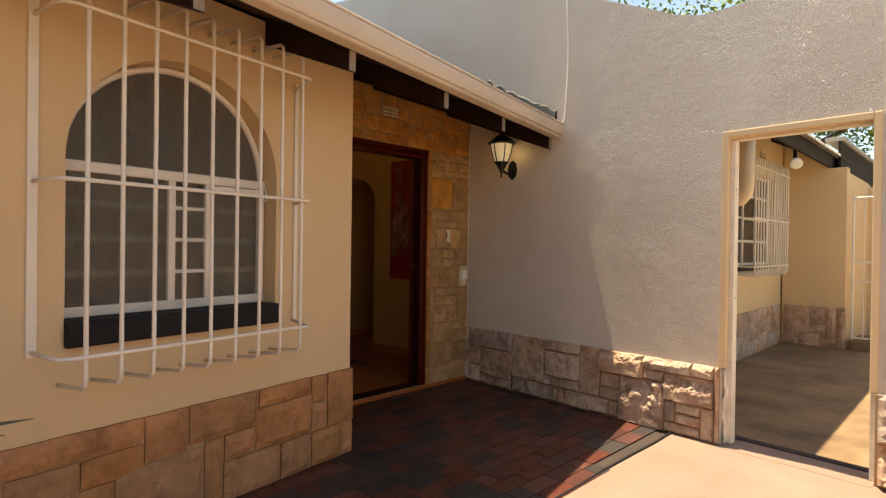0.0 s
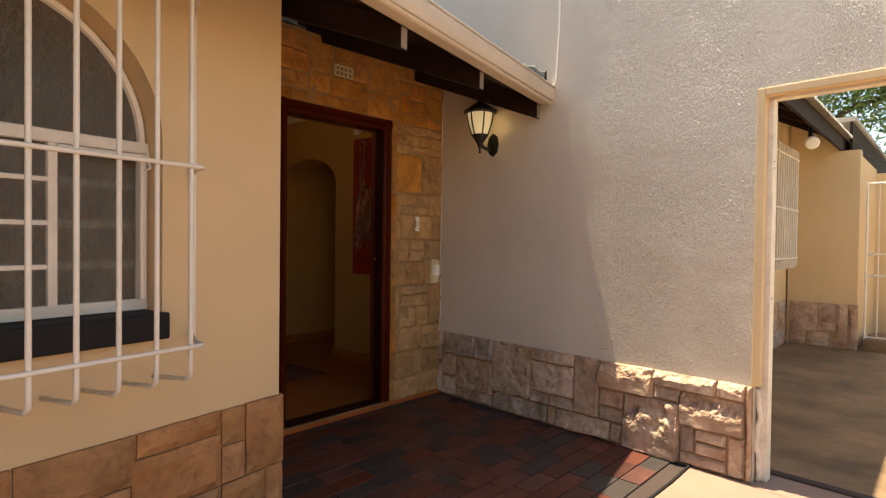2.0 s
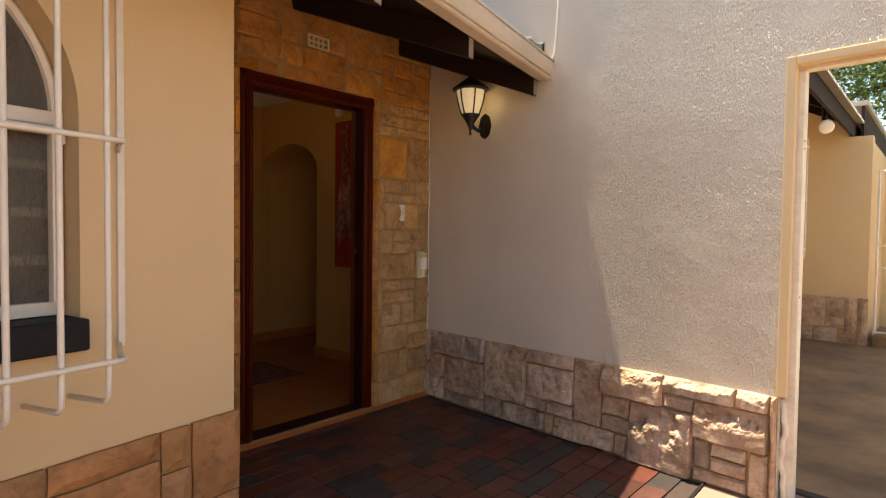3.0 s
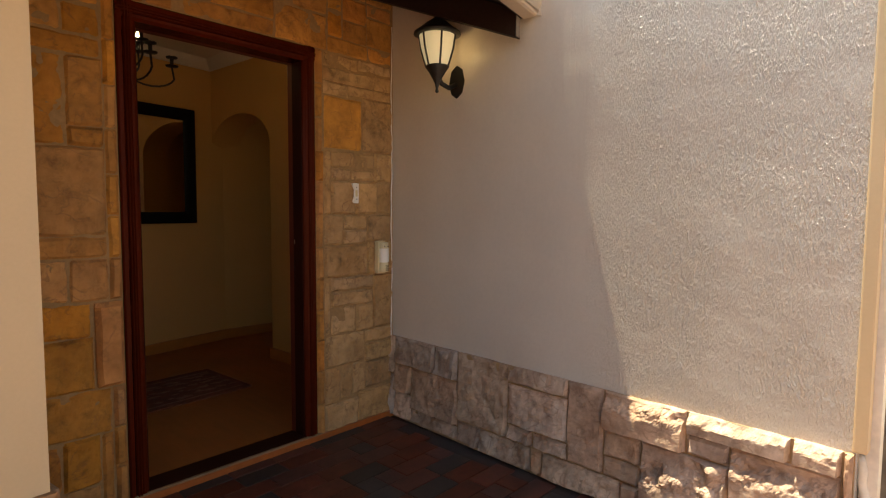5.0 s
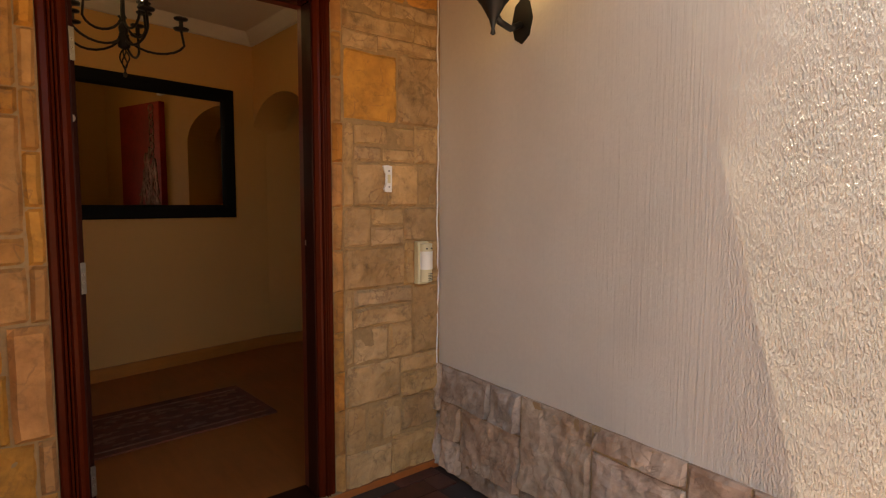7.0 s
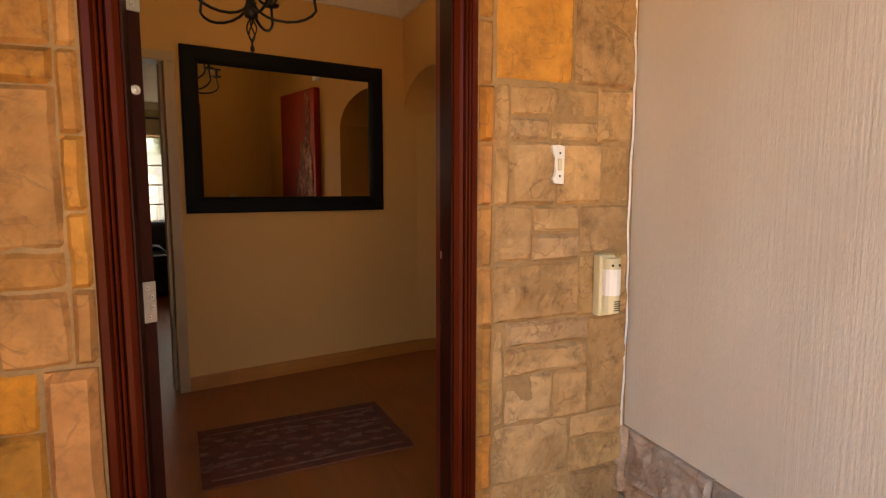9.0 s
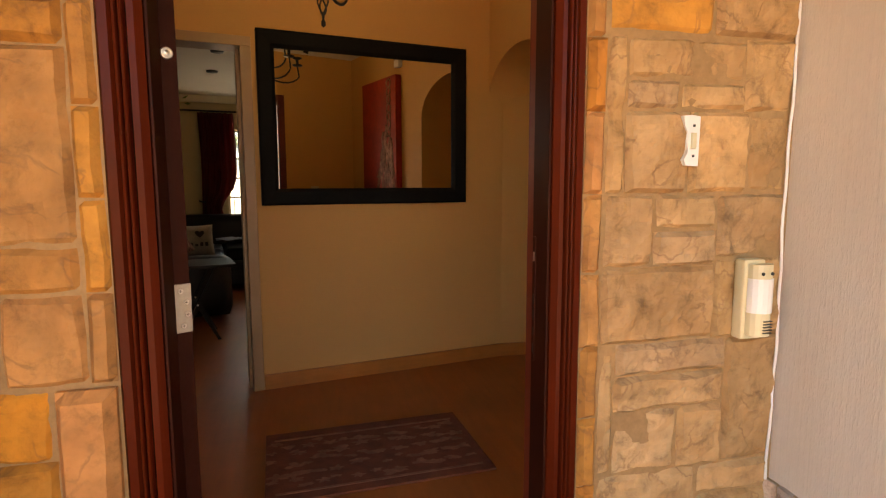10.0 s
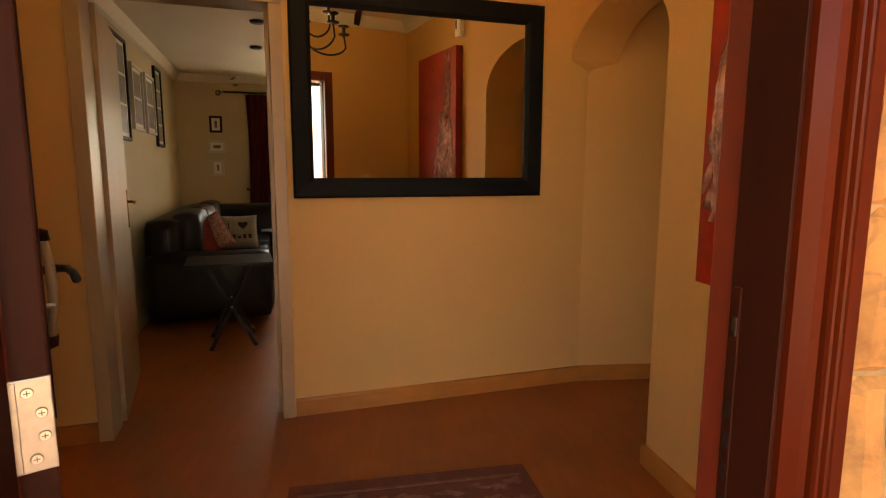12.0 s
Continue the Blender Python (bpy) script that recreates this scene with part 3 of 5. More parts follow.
leaf = thing("front_door", pose(-3.685, 2.564, 0.04, 0, 0, 210), "dark timber front door standing open against the hall", "door")
part("panel", box(0.0, 0.79, -0.021, 0.021, 0.0, 1.985, 0.003), DOORWOOD, leaf)
for z0, z1 in ((0.16, 0.78), (0.92, 1.82)):
    for s in (-1, 1):
        bm = bmesh.new()
        for a in (box(0.12, 0.67, 0.021, 0.027, z0, z0 + 0.03, 0.002), box(0.12, 0.67, 0.021, 0.027, z1 - 0.03, z1, 0.002), box(0.12, 0.15, 0.021, 0.027, z0, z1, 0.002), box(0.64, 0.67, 0.021, 0.027, z0, z1, 0.002)):
            merge(bm, a, Matrix.Diagonal((1, s, 1, 1)))
        part("moulding", bm, DOORWOOD, leaf)
pull = part("pull_handle", tube([(0.75, -0.052, 0.865), (0.75, -0.060, 0.93), (0.75, -0.062, 0.98), (0.75, -0.060, 1.03), (0.75, -0.052, 1.09)], 0.010, 10, radii=[0.008, 0.010, 0.011, 0.010, 0.008]), JAMBCREAM, leaf, "worn cream pull handle", smooth=True)
part("end_cap", tube([(0.75, -0.02, 0.853), (0.75, -0.040, 0.853), (0.75, -0.053, 0.856), (0.75, -0.053, 0.872)], 0.013, 10), DOORWOOD, pull)
part("end_cap", tube([(0.75, -0.02, 1.100), (0.75, -0.040, 1.100), (0.75, -0.053, 1.097), (0.75, -0.053, 1.083)], 0.013, 10), DOORWOOD, pull)
part("stem", tube([(0.70, -0.02, 0.95), (0.70, -0.062, 0.95)], 0.006, 8), CHROME, pull)
part("lever_handle", tube([(0.765, -0.02, 1.015), (0.765, -0.075, 1.018), (0.755, -0.092, 1.018), (0.71, -0.100, 1.012), (0.69, -0.103, 1.000)], 0.009, 8), BLACKIRON, leaf, "dark lever handle", smooth=True)
for z in (0.27, 0.965, 1.72):
    h = part("hinge", box(-0.0045, 0.001, -0.021, 0.034, z - 0.052, z + 0.052, 0.0015), SCREWSTEEL, leaf, "steel butt hinge")
    for q in range(5):
        zk = z - 0.052 + 0.021 * q
        part("knuckle", lathe([(0.0058, 0), (0.007, 0.001), (0.007, 0.0185), (0.0058, 0.0195)], 14), SCREWSTEEL, h, smooth=True, at=pose(-0.004, 0.040, zk))
    part("pin", tube([(-0.004, 0.040, z - 0.055), (-0.004, 0.040, z + 0.055)], 0.005, 8), SCREW, h)
    part("raised_flap", box(-0.0062, -0.0042, 0.010, 0.034, z - 0.050, z + 0.050, 0.0008), SCREWSTEEL, h)
    for k, dy in ((-0.037, -0.002), (-0.013, -0.011), (0.013, -0.010), (0.037, 0.001)):
        bm = bmesh.new()
        bmesh.ops.create_cone(bm, cap_ends=True, segments=14, radius1=0.0060, radius2=0.0050, depth=0.0022)
        s = part("screw", bm, CHROME, h, at=pose(-0.0055, dy, z + k, 0, -90, 0))
        part("slot", box(-0.0069, -0.0060, dy - 0.0005, dy + 0.0005, z + k - 0.003, z + k + 0.003), SCREW, h)
        part("slot", box(-0.0070, -0.0061, dy - 0.003, dy + 0.003, z + k - 0.0005, z + k + 0.0005), SCREW, h)
bm = lathe([(0.0125, 0), (0.0125, 0.003), (0.010, 0.005), (0.008, 0.0035), (0.004, 0.006)], 20)
part("bolt_button", bm, CHROME, leaf, "round steel button", smooth=True, at=pose(0, 0, 1.485, 0, -90, 0))

# ---- grey wall with the gateway ----
top = [(6.5, 3.0), (3.6, 2.98), (2.9, 2.87), (2.45, 2.838), (2.25, 2.836), (2.05, 2.90), (1.8, 3.03), (1.47, 3.19), (1.0, 3.42), (0.4, 3.7), (-0.35, 3.95), (-3.4, 4.6)]
outline = [(-3.4, 2.78), (-0.05, 2.78), (-0.05, -0.1), (2.40, -0.1), (2.40, 2.02), (3.21, 2.02), (3.21, -0.1), (6.5, -0.1)] + top
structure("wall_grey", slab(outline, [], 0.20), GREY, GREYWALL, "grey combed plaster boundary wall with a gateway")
gate = thing("gateway_frame", GREYWALL, "worn white timber frame lining the gateway", "frame")
gate["kind"] = "structure"
gate.name = "door_2"
part("jamb", box(2.402, 2.452, 0.052, 0.118, 0.0, 1.977, 0.004), FRAMEWHITE, gate)
part("jamb", box(3.176, 3.208, 0.052, 0.118, 0.0, 1.977, 0.004), FRAMEWHITE, gate)
part("head", box(2.402, 3.208, 0.052, 0.118, 1.978, 2.018, 0.004), FRAMEWHITE, gate)
part("plaster_margin", box(2.388, 2.428, -0.007, 0.051, 0.50, 2.034, 0.006), CREAM, gate, "rounded cream painted plaster edge")
part("plaster_margin", box(3.182, 3.222, -0.007, 0.051, 0.50, 2.034, 0.006), CREAM, gate, "rounded cream painted plaster edge")
part("plaster_margin", box(2.429, 3.181, -0.007, 0.051, 1.992, 2.034, 0.006), CREAM, gate, "rounded cream painted plaster edge")
part("mortar_fillet", tube([(2.412 + 0.007 * math.sin(z * 23) + 0.004 * math.sin(z * 61), 0.045, z) for z in (0.02 * k for k in range(25))], 0.014, 6), FRAMEWHITE, gate, "ragged pale mortar along the frame", smooth=True)
for z in (1.625, 1.66, 0.95):
    part("pin_hole", box(2.4515, 2.4535, 0.068, 0.078, z, z + 0.008), SCREW, gate)
structure("threshold_gateway", box(2.403, 3.207, -0.05, 0.185, -0.05, -0.001, 0.003), CEMENT, GREYWALL, "dusty brown cement threshold across the gateway")
structure("kerb_gateway", box(2.40, 3.21, 0.19, 0.255, -0.10, 0.008, 0.012), GROUT, GREYWALL, "worn dark edge of the step across the gateway")

# sealant bead, cable
solid("sealant_bead", tube([(-3.560, 3.966 + 0.003 * math.sin(z * 9) + 0.002 * math.sin(z * 31), z) for z in (0.50 + 0.05 * k for k in range(38))], 0.0035, 6), WHITEPLASTIC, Matrix(), "uneven white sealant bead in the wall corner", "sealant")
solid("wall_cable", tube([(1.165 + 0.012 * math.sin(z * 5), -0.006, z) for z in (2.38 + 0.1 * k for k in range(12))][::-1] + [(1.15, -0.008, 2.31), (1.12, -0.008, 2.27)], 0.006, 6), WHITEPLASTIC, GREYWALL, "thin white cable clipped to the grey wall", "cable")

# ---- eave over the porch ----
tanp = 0.39
gut = thing("gutter", EAVE, "cream painted box gutter along the eave", "gutter")
prof = [(0.0, 2.272), (-0.004, 2.250), (0.002, 2.212), (0.010, 2.192), (0.018, 2.184), (0.020, 2.172), (0.030, 2.166), (0.088, 2.164), (0.088, 2.272), (0.083, 2.272), (0.083, 2.170), (0.032, 2.172), (0.026, 2.188), (0.017, 2.197), (0.008, 2.214), (0.003, 2.250), (0.006, 2.272)]
part("trough", extruded(prof, 9.0, "x"), GUTTER, gut, at=pose(-9.0, 0, 0))
part("rolled_lip", tube([(-9, 0.0, 2.275), (0, 0.0, 2.275)], 0.008, 8), GUTTER, gut, smooth=True)
part("bead", tube([(-9, 0.013, 2.187), (0, 0.013, 2.187)], 0.0045, 8), GUTTER, gut, smooth=True)
part("end_cap", box(-0.004, 0.002, 0.0, 0.087, 2.166, 2.273), GUTTER, gut)
structure("fascia", box(-9, 0.005, 0.089, 0.101, 2.168, 2.235), EAVEWOOD, EAVE, "dark brown fascia board behind the gutter")
for i in range(12):
    u = (0.0, -0.838, -1.575, -2.38)[i] if i < 4 else -2.38 - 0.78 * (i - 3)
    rafter = thing("rafter", EAVE @ pose(u - 0.05, 0, 0), "dark stained timber rafter under the eave", "rafter", "eave rafters")
    part("beam", extruded([(0.106, 2.072), (0.106, 2.203), (1.5, 2.203 + 1.394 * tanp), (1.5, 2.072 + 1.394 * tanp)], 0.05, "x"), EAVEWOOD, rafter)
    # The rafter end has a lighter grey than its beam.
    part("end_grain", box(0.004, 0.046, 0.102, 0.1055, 2.076, 2.20, 0.001), PALEGREY, rafter, "pale grey end face")
bm = extruded([(0.10, 2.205), (0.10, 2.235), (4.4, 2.235 + 4.3 * tanp), (4.4, 2.205 + 4.3 * tanp)], 9.2, "x")
for v in bm.verts:
    if v.co.x > 1:
        v.co.x += 0.10 + (v.co.y - 0.1) * math.tan(radians(14.6))
structure("roof_porch", bm, EAVEWOOD, EAVE @ pose(-9.2, 0, 0), "dark boarded roof slope above the porch")
bm = box(-9.2, 0.0, 4.3, 10, 3.9, 4.2)
structure("roof_house", bm, TIN, EAVE, "roof over the rear of the house")
# torn flashing where the roof meets the wall
bm = bmesh.new()
prev = None
for i in range(26):
    u = 0.30 + 0.031 * i
    z = 2.30 + (1.10 - u) * 0.55
    h = 0.055 + 0.030 * noise.noise((u * 14, 1, 2)) + 0.02 * (i > 20)
    cur = [bm.verts.new((u, y, zz)) for y, zz in ((-0.05, z - 0.03 - (1.10 - u) * 0.25), (-0.022, z + h), (-0.003, z + h + 0.015), (-0.003, z - 0.03))]
    if prev:
        for k in range(4):
            bm.faces.new((prev[k], prev[(k + 1) % 4], cur[(k + 1) % 4], cur[k]))
    else:
        bm.faces.new(cur)
    prev = cur
bm.faces.new(prev[::-1])
solid("roof_flashing", bm, BITUMEN, GREYWALL, "torn black bitumen flashing between roof and grey wall", "flashing")

# ---- lantern ----
lan = thing("wall_lantern", GREYWALL @ pose(0.598, 0, -0.006), "black iron wall lantern with frosted lit glass", "lantern")
cy = -0.147
plate = lathe([(0.0, -0.012), (0.045, -0.012), (0.05, -0.004), (0.05, 0.0)], 8)
part("wall_plate", plate, BLACKIRON, lan, at=pose(0, -0.001, 1.955, 90, 0, 0) @ Matrix.Diagonal((1.15, 1.75, 1, 1)))
part("arm", tube([(0, -0.01, 1.94), (0, -0.06, 1.915), (0, -0.115, 1.93), (0, cy, 1.965)], 0.013, 8), BLACKIRON, lan, smooth=True)
part("finial", lathe([(0.0, 1.875), (0.010, 1.882), (0.006, 1.90), (0.014, 1.93), (0.022, 1.945), (0.045, 1.985), (0.062, 2.005), (0.062, 2.012)], 16), BLACKIRON, lan, smooth=True, at=pose(0, cy, 0))
lg = part("glass", lathe([(0.054, 2.012), (0.066, 2.045), (0.082, 2.10), (0.092, 2.16), (0.092, 2.168)], 24), LAMPGLASS, lan, "glowing frosted glass", smooth=True, at=pose(0, cy, 0))
lg.visible_shadow = False
part("cap", lathe([(0.104, 2.164), (0.122, 2.170), (0.120, 2.180), (0.092, 2.198), (0.055, 2.230), (0.028, 2.246), (0.012, 2.262), (0.0, 2.276)], 24), BLACKIRON, lan, smooth=True, at=pose(0, cy, 0))
for k in range(6):
    a = math.pi / 6 + k * math.pi / 3
    part("rib", tube([(r * math.cos(a), cy + r * math.sin(a), z) for r, z in ((0.058, 2.008), (0.070, 2.045), (0.086, 2.10), (0.096, 2.168))], 0.005, 6), BLACKIRON, lan)
lamp("lantern_bulb", "POINT", tuple(GREYWALL @ Vector((0.598, cy, 2.09))), 0.15, (1.0, 0.72, 0.32), 0.03)

# ---- small fittings beside the door ----
vent = thing("air_vent", DOORWALL @ pose(0.815, -0.032, 2.338), "cream airbrick set in the stone above the door", "vent")
part("frame", slab(rect(0, 0.15, 0, 0.075), [rect(0.008 + 0.0345 * i, 0.036 + 0.0345 * i, 0.008 + 0.032 * j, 0.033 + 0.032 * j) for i in range(4) for j in range(2)], 0.03), IVORY, vent)
part("backing", box(0.002, 0.148, 0.024, 0.029, 0.002, 0.073), SCREW, vent, "dark holes")

sw = thing("bell_switch", DOORWALL @ pose(1.593, -0.034, 1.36), "white plastic switch plate with chipped plaster edge on the stone", "switch")
out = [(-0.013, -0.055), (0.019, -0.057), (0.021, 0.055), (0.0, 0.058), (-0.022, 0.056), (-0.019, 0.035), (-0.012, 0.02), (-0.013, 0.0), (-0.009, -0.02), (-0.011, -0.03), (-0.019, -0.042)]
part("plate", slab(out, [], 0.012, -0.008), WHITEPLASTIC, sw)
part("rocker", box(-0.003, 0.010, -0.013, -0.007, -0.018, 0.018, 0.002), IVORY, sw)
for z in (0.034, -0.034):
    part("screw", box(0.002, 0.008, -0.0095, -0.007, z - 0.003, z + 0.003, 0.001), SCREW, sw)

sen = thing("motion_sensor", DOORWALL @ pose(1.769, -0.030, 0.988), "ivory motion detector with a white lens on the porch corner", "sensor")
part("back_box", box(-0.030, 0.030, -0.033, 0.0, -0.098, 0.096, 0.006), IVORY, sen)
cover = []
for k in range(9):
    a = math.pi * k / 8
    cover.append((0.010 - 0.030 * math.cos(a), -0.035 - 0.028 * math.sin(a)))
part("cover", extruded([(-0.020, -0.03)] + cover + [(0.040, -0.03)], 0.172), IVORY, sen, at=pose(0, 0, -0.086), smooth=False)
lens = [(x * 1.03, y - 0.0025) for x, y in cover]
part("lens", extruded(lens + [(0.040, -0.034), (-0.02, -0.034)], 0.082), WHITEPLASTIC, sen, "white fresnel lens", at=pose(0, 0, -0.03))
for x in (-0.004, 0.022):
    part("indicator", lathe([(0.004, 0), (0.004, 0.003), (0.0, 0.004)], 10), SCREW, sen, at=pose(x, -0.061, 0.065, 90, 0, 0))
for k in range(5):
    part("speaker_slot", box(0.004, 0.028, -0.0655, -0.06, -0.078 + 0.007 * k, -0.0755 + 0.007 * k), SCREW, sen)

# ---- hall ----
structure("floor_hall", box(-11.5, -3.55, -1.6, 6.2, -0.10, FLOOR_IN), FLOORIN, Matrix(), "red-brown polished laminate floor")
structure("wall_hall_mirror", slab(rect(-2.9, 1.645, -0.05, 2.75), [rect(-0.815, -0.035, -0.02, 2.035)], 0.14), INTERIOR, HALLWALL, "ochre painted hall wall with a doorway")
structure("wall_hall_arch", slab(rect(-0.985, 1.70, -0.05, 2.75), [arch_loop(-0.968, 0.0, -0.03, 1.80, 2.09, 24)], 0.28), INTERIOR, ARCHWALL, "ochre painted wall with an arched opening")
structure("wall_hall_side", box(0, 2.75, -0.12, 0.0, -0.05, 2.75), INTERIOR, pose(-5.64, 1.36, 0, 0, 0, 9), "ochre painted side wall of the hall")
structure("wall_passage", box(0, 2.2, 0.0, 0.12, -0.05, 2.75), INTERIOR, pose(-6.125, 4.165, 0, 0, 0, 87), "ochre painted wall of the passage")
structure("wall_passage_end", box(-6.4, -3.9, 5.5, 5.62, -0.05, 2.75), INTERIOR, Matrix(), "end wall of the passage")
structure("wall_passage_side", box(-5.0, -4.88, 4.36, 5.5, -0.05, 2.75), INTERIOR, Matrix(), "side wall of the passage")
structure("ceiling_hall", box(-6.35, -3.71, 1.2, 5.6, 2.60, 2.65), CEILING, Matrix(), "white painted hall ceiling")
cov = [(0.0, 2.60), (0.0, 2.515), (-0.02, 2.52), (-0.055, 2.555), (-0.085, 2.60)]
structure("trim_cornice_mirror", extruded(cov, 4.5, "x"), CEILING, HALLWALL @ pose(-2.85, 0, 0), "white plaster cornice")
structure("trim_cornice_arch", extruded(cov, 2.5, "x"), CEILING, ARCHWALL @ pose(-0.93, 0, 0), "white plaster cornice")
structure("trim_cornice_front", extruded([(-y, z) for y, z in cov], 2.4, "x"), CEILING, DOORWALL @ pose(-0.2, 0.115, 0), "white plaster cornice")
sk = [(0.0, 0.03), (-0.016, 0.03), (-0.016, 0.11), (-0.012, 0.118), (0.0, 0.12)]
structure("baseboard_mirror", extruded(sk, 1.63, "x"), SKIRT, HALLWALL @ pose(0.012, 0, 0), "orange pine skirting board")
structure("baseboard_left", extruded(sk, 1.6, "x"), SKIRT, HALLWALL @ pose(-2.47, 0, 0), "orange pine skirting board")
structure("baseboard_passage", extruded(sk, 1.4, "x"), SKIRT, pose(-6.125, 4.165, 0, 0, 0, 87) @ pose(0.0, -0.001, 0), "orange pine skirting board")
structure("baseboard_arch", extruded(sk, 1.5, "x"), SKIRT, ARCHWALL @ pose(0.0, 0, 0), "orange pine skirting board")
structure("baseboard_pier", box(-0.016, 0.0, -0.016, 0.28, 0.03, 0.12, 0.003), SKIRT, ARCHWALL, "orange pine skirting board")

cas = thing("door_3", HALLWALL, "cream enamelled steel frame of the lounge doorway", "door frame")
cas["kind"] = "structure"
part("jamb", box(-0.868, -0.808, -0.022, 0.15, 0.03, 2.03, 0.004), JAMBCREAM, cas)
part("jamb", box(-0.052, 0.008, -0.022, 0.15, 0.03, 2.03, 0.004), JAMBCREAM, cas)
part("head", box(-0.868, 0.008, -0.022, 0.15, 2.03, 2.085, 0.004), JAMBCREAM, cas)
part("stop", box(-0.07, -0.051, 0.06, 0.15, 0.03, 2.03, 0.002), JAMBCREAM, cas)

ld = thing("lounge_door", HALLWALL @ pose(-0.811, 0.165, 0.04, 0, 0, 96), "white panelled lounge door standing wide open", "door")
part("panel", box(0.0, 0.75, -0.02, 0.02, 0.0, 1.975, 0.003), JAMBCREAM, ld)
lh = part("handle_plate", box(0.675, 0.71, -0.024, -0.019, 0.90, 1.12, 0.002), BRASS, ld, "brass handle plate")
part("lever", tube([(0.692, -0.02, 1.05), (0.692, -0.06, 1.05), (0.60, -0.062, 1.05)], 0.008, 8), BRASS, lh, smooth=True)

# mirror
mir = thing("wall_mirror", HALLWALL @ pose(0.035, 0, 1.14), "large mirror in a wide black wooden frame", "mirror")
W, H, B = 1.312, 0.994, 0.098
fp = [(0.0, 0.0), (0.0, -0.035), (0.012, -0.042), (B - 0.02, -0.036), (B, -0.022), (B, 0.0)]


def frame_side(length):
    """A mitred moulding of trapezoid length along x, face towards -y."""
    bm = bmesh.new()
    a = [bm.verts.new((d, y, d)) for d, y in fp]
    b = [bm.verts.new((length - d, y, d)) for d, y in fp]
    for i in range(len(fp)):
        k = (i + 1) % len(fp)
        bm.faces.new((a[i], a[k], b[k], b[i]))
    bm.faces.new(a[::-1])
    bm.faces.new(b)
    return bm


part("frame_rail", frame_side(W), BLACKPAINT, mir)
part("frame_rail", frame_side(W), BLACKPAINT, mir, at=pose(W, 0, H, 0, 180, 0))
part("frame_stile", frame_side(H), BLACKPAINT, mir, at=pose(0, 0, H, 0, 90, 0))
part("frame_stile", frame_side(H), BLACKPAINT, mir, at=pose(W, 0, 0, 0, -90, 0))
part("glass", box(B - 0.01, W - B + 0.01, -0.014, -0.004, B - 0.01, H - B + 0.01), MIRROR, mir, "silvered mirror glass")

# red relief painting: smooth rim and a broken, silvery raised figure
pic = thing("relief_painting", ARCHWALL @ pose(0.345, 0, 0.90), "tall red canvas with silvery moulded relief", "painting")
REDCANVAS = material("glossy red canvas", (0.40, 0.022, 0.006), rough=0.6, grain=18, stain=4, vary=0.3, blotch=0.35, bump=0.25)
SILVER = material("silvered red relief", (0.66, 0.33, 0.24), rough=0.25, metal=0.3, grain=30, stain=9, vary=0.5, blotch=0.6, bump=0.7, bump_dist=0.008)
part("canvas", box(0.0, 0.70, -0.06, -0.002, 0.0, 1.30, 0.004), REDCANVAS, pic)
prng = random.Random(5)
# a swirl of drapery below, a column of knots above, both standing proud of the canvas
for k in range(24):
    x0, lean, top_z = 0.008 + 0.016 * k, prng.uniform(-0.05, 0.05), prng.uniform(0.56, 0.78)
    pts = []
    for j in range(16):
        q = j / 15
        z = 0.30 + 0.006 * k + (top_z - 0.30) * q - 0.05 * (1 - q) * (k % 3)
        pts.append((max(0.012, x0 + 0.030 * math.sin(q * 5 + k * 0.7) + (0.15 - x0) * q * 0.7 + lean * q * (1 - q)), -0.060 - 0.005 * math.sin(q * 9 + k), z))
    part("fold", tube(pts, 0.012, 6, radii=[0.003 + 0.013 * abs(math.sin(j * 0.7 + k * 1.3)) for j in range(16)]), SILVER, pic, smooth=True)
part("tail", tube([(0.20 - 0.10 * q ** 1.5, -0.061, 0.50 - 0.26 * q) for q in (0.1 * w for w in range(11))], 0.008, 6, radii=[0.010 - 0.0008 * w for w in range(11)]), SILVER, pic, smooth=True)
for j in range(7):
    z, half = 0.82 + 0.070 * j, 0.024 + 0.016 * prng.random()
    loop = [(0.13 + half * math.cos(a) + prng.uniform(-0.004, 0.004), -0.061, z + 0.036 * math.sin(a) + prng.uniform(-0.004, 0.004)) for a in (2 * math.pi * q / 14 for q in range(14))]
    part("curl", tube(loop, 0.009, 6, closed=True, radii=[0.006 + 0.006 * prng.random() for q in range(14)]), SILVER, pic, smooth=True)

# light switch and alarm box by the painting wall
swi = thing("light_switch", DOORWALL @ pose(1.62, 0.115, 1.18, 0, 0, 180), "cream light switch plate beside the front door", "switch")
part("plate", box(-0.04, 0.04, -0.009, 0.0, -0.06, 0.06, 0.003), IVORY, swi)
part("rocker", box(-0.012, 0.012, -0.014, -0.008, -0.02, 0.02, 0.002), WHITEPLASTIC, swi)
alm = thing("alarm_box", ARCHWALL @ pose(0.36, 0, 2.26), "small white alarm box above the painting", "alarm")
part("casing", box(-0.04, 0.04, -0.045, 0.0, 0.0, 0.15, 0.008), WHITEPLASTIC, alm)
part("grille", box(0.004, 0.022, -0.048, -0.044, 0.06, 0.12), SCREW, alm)

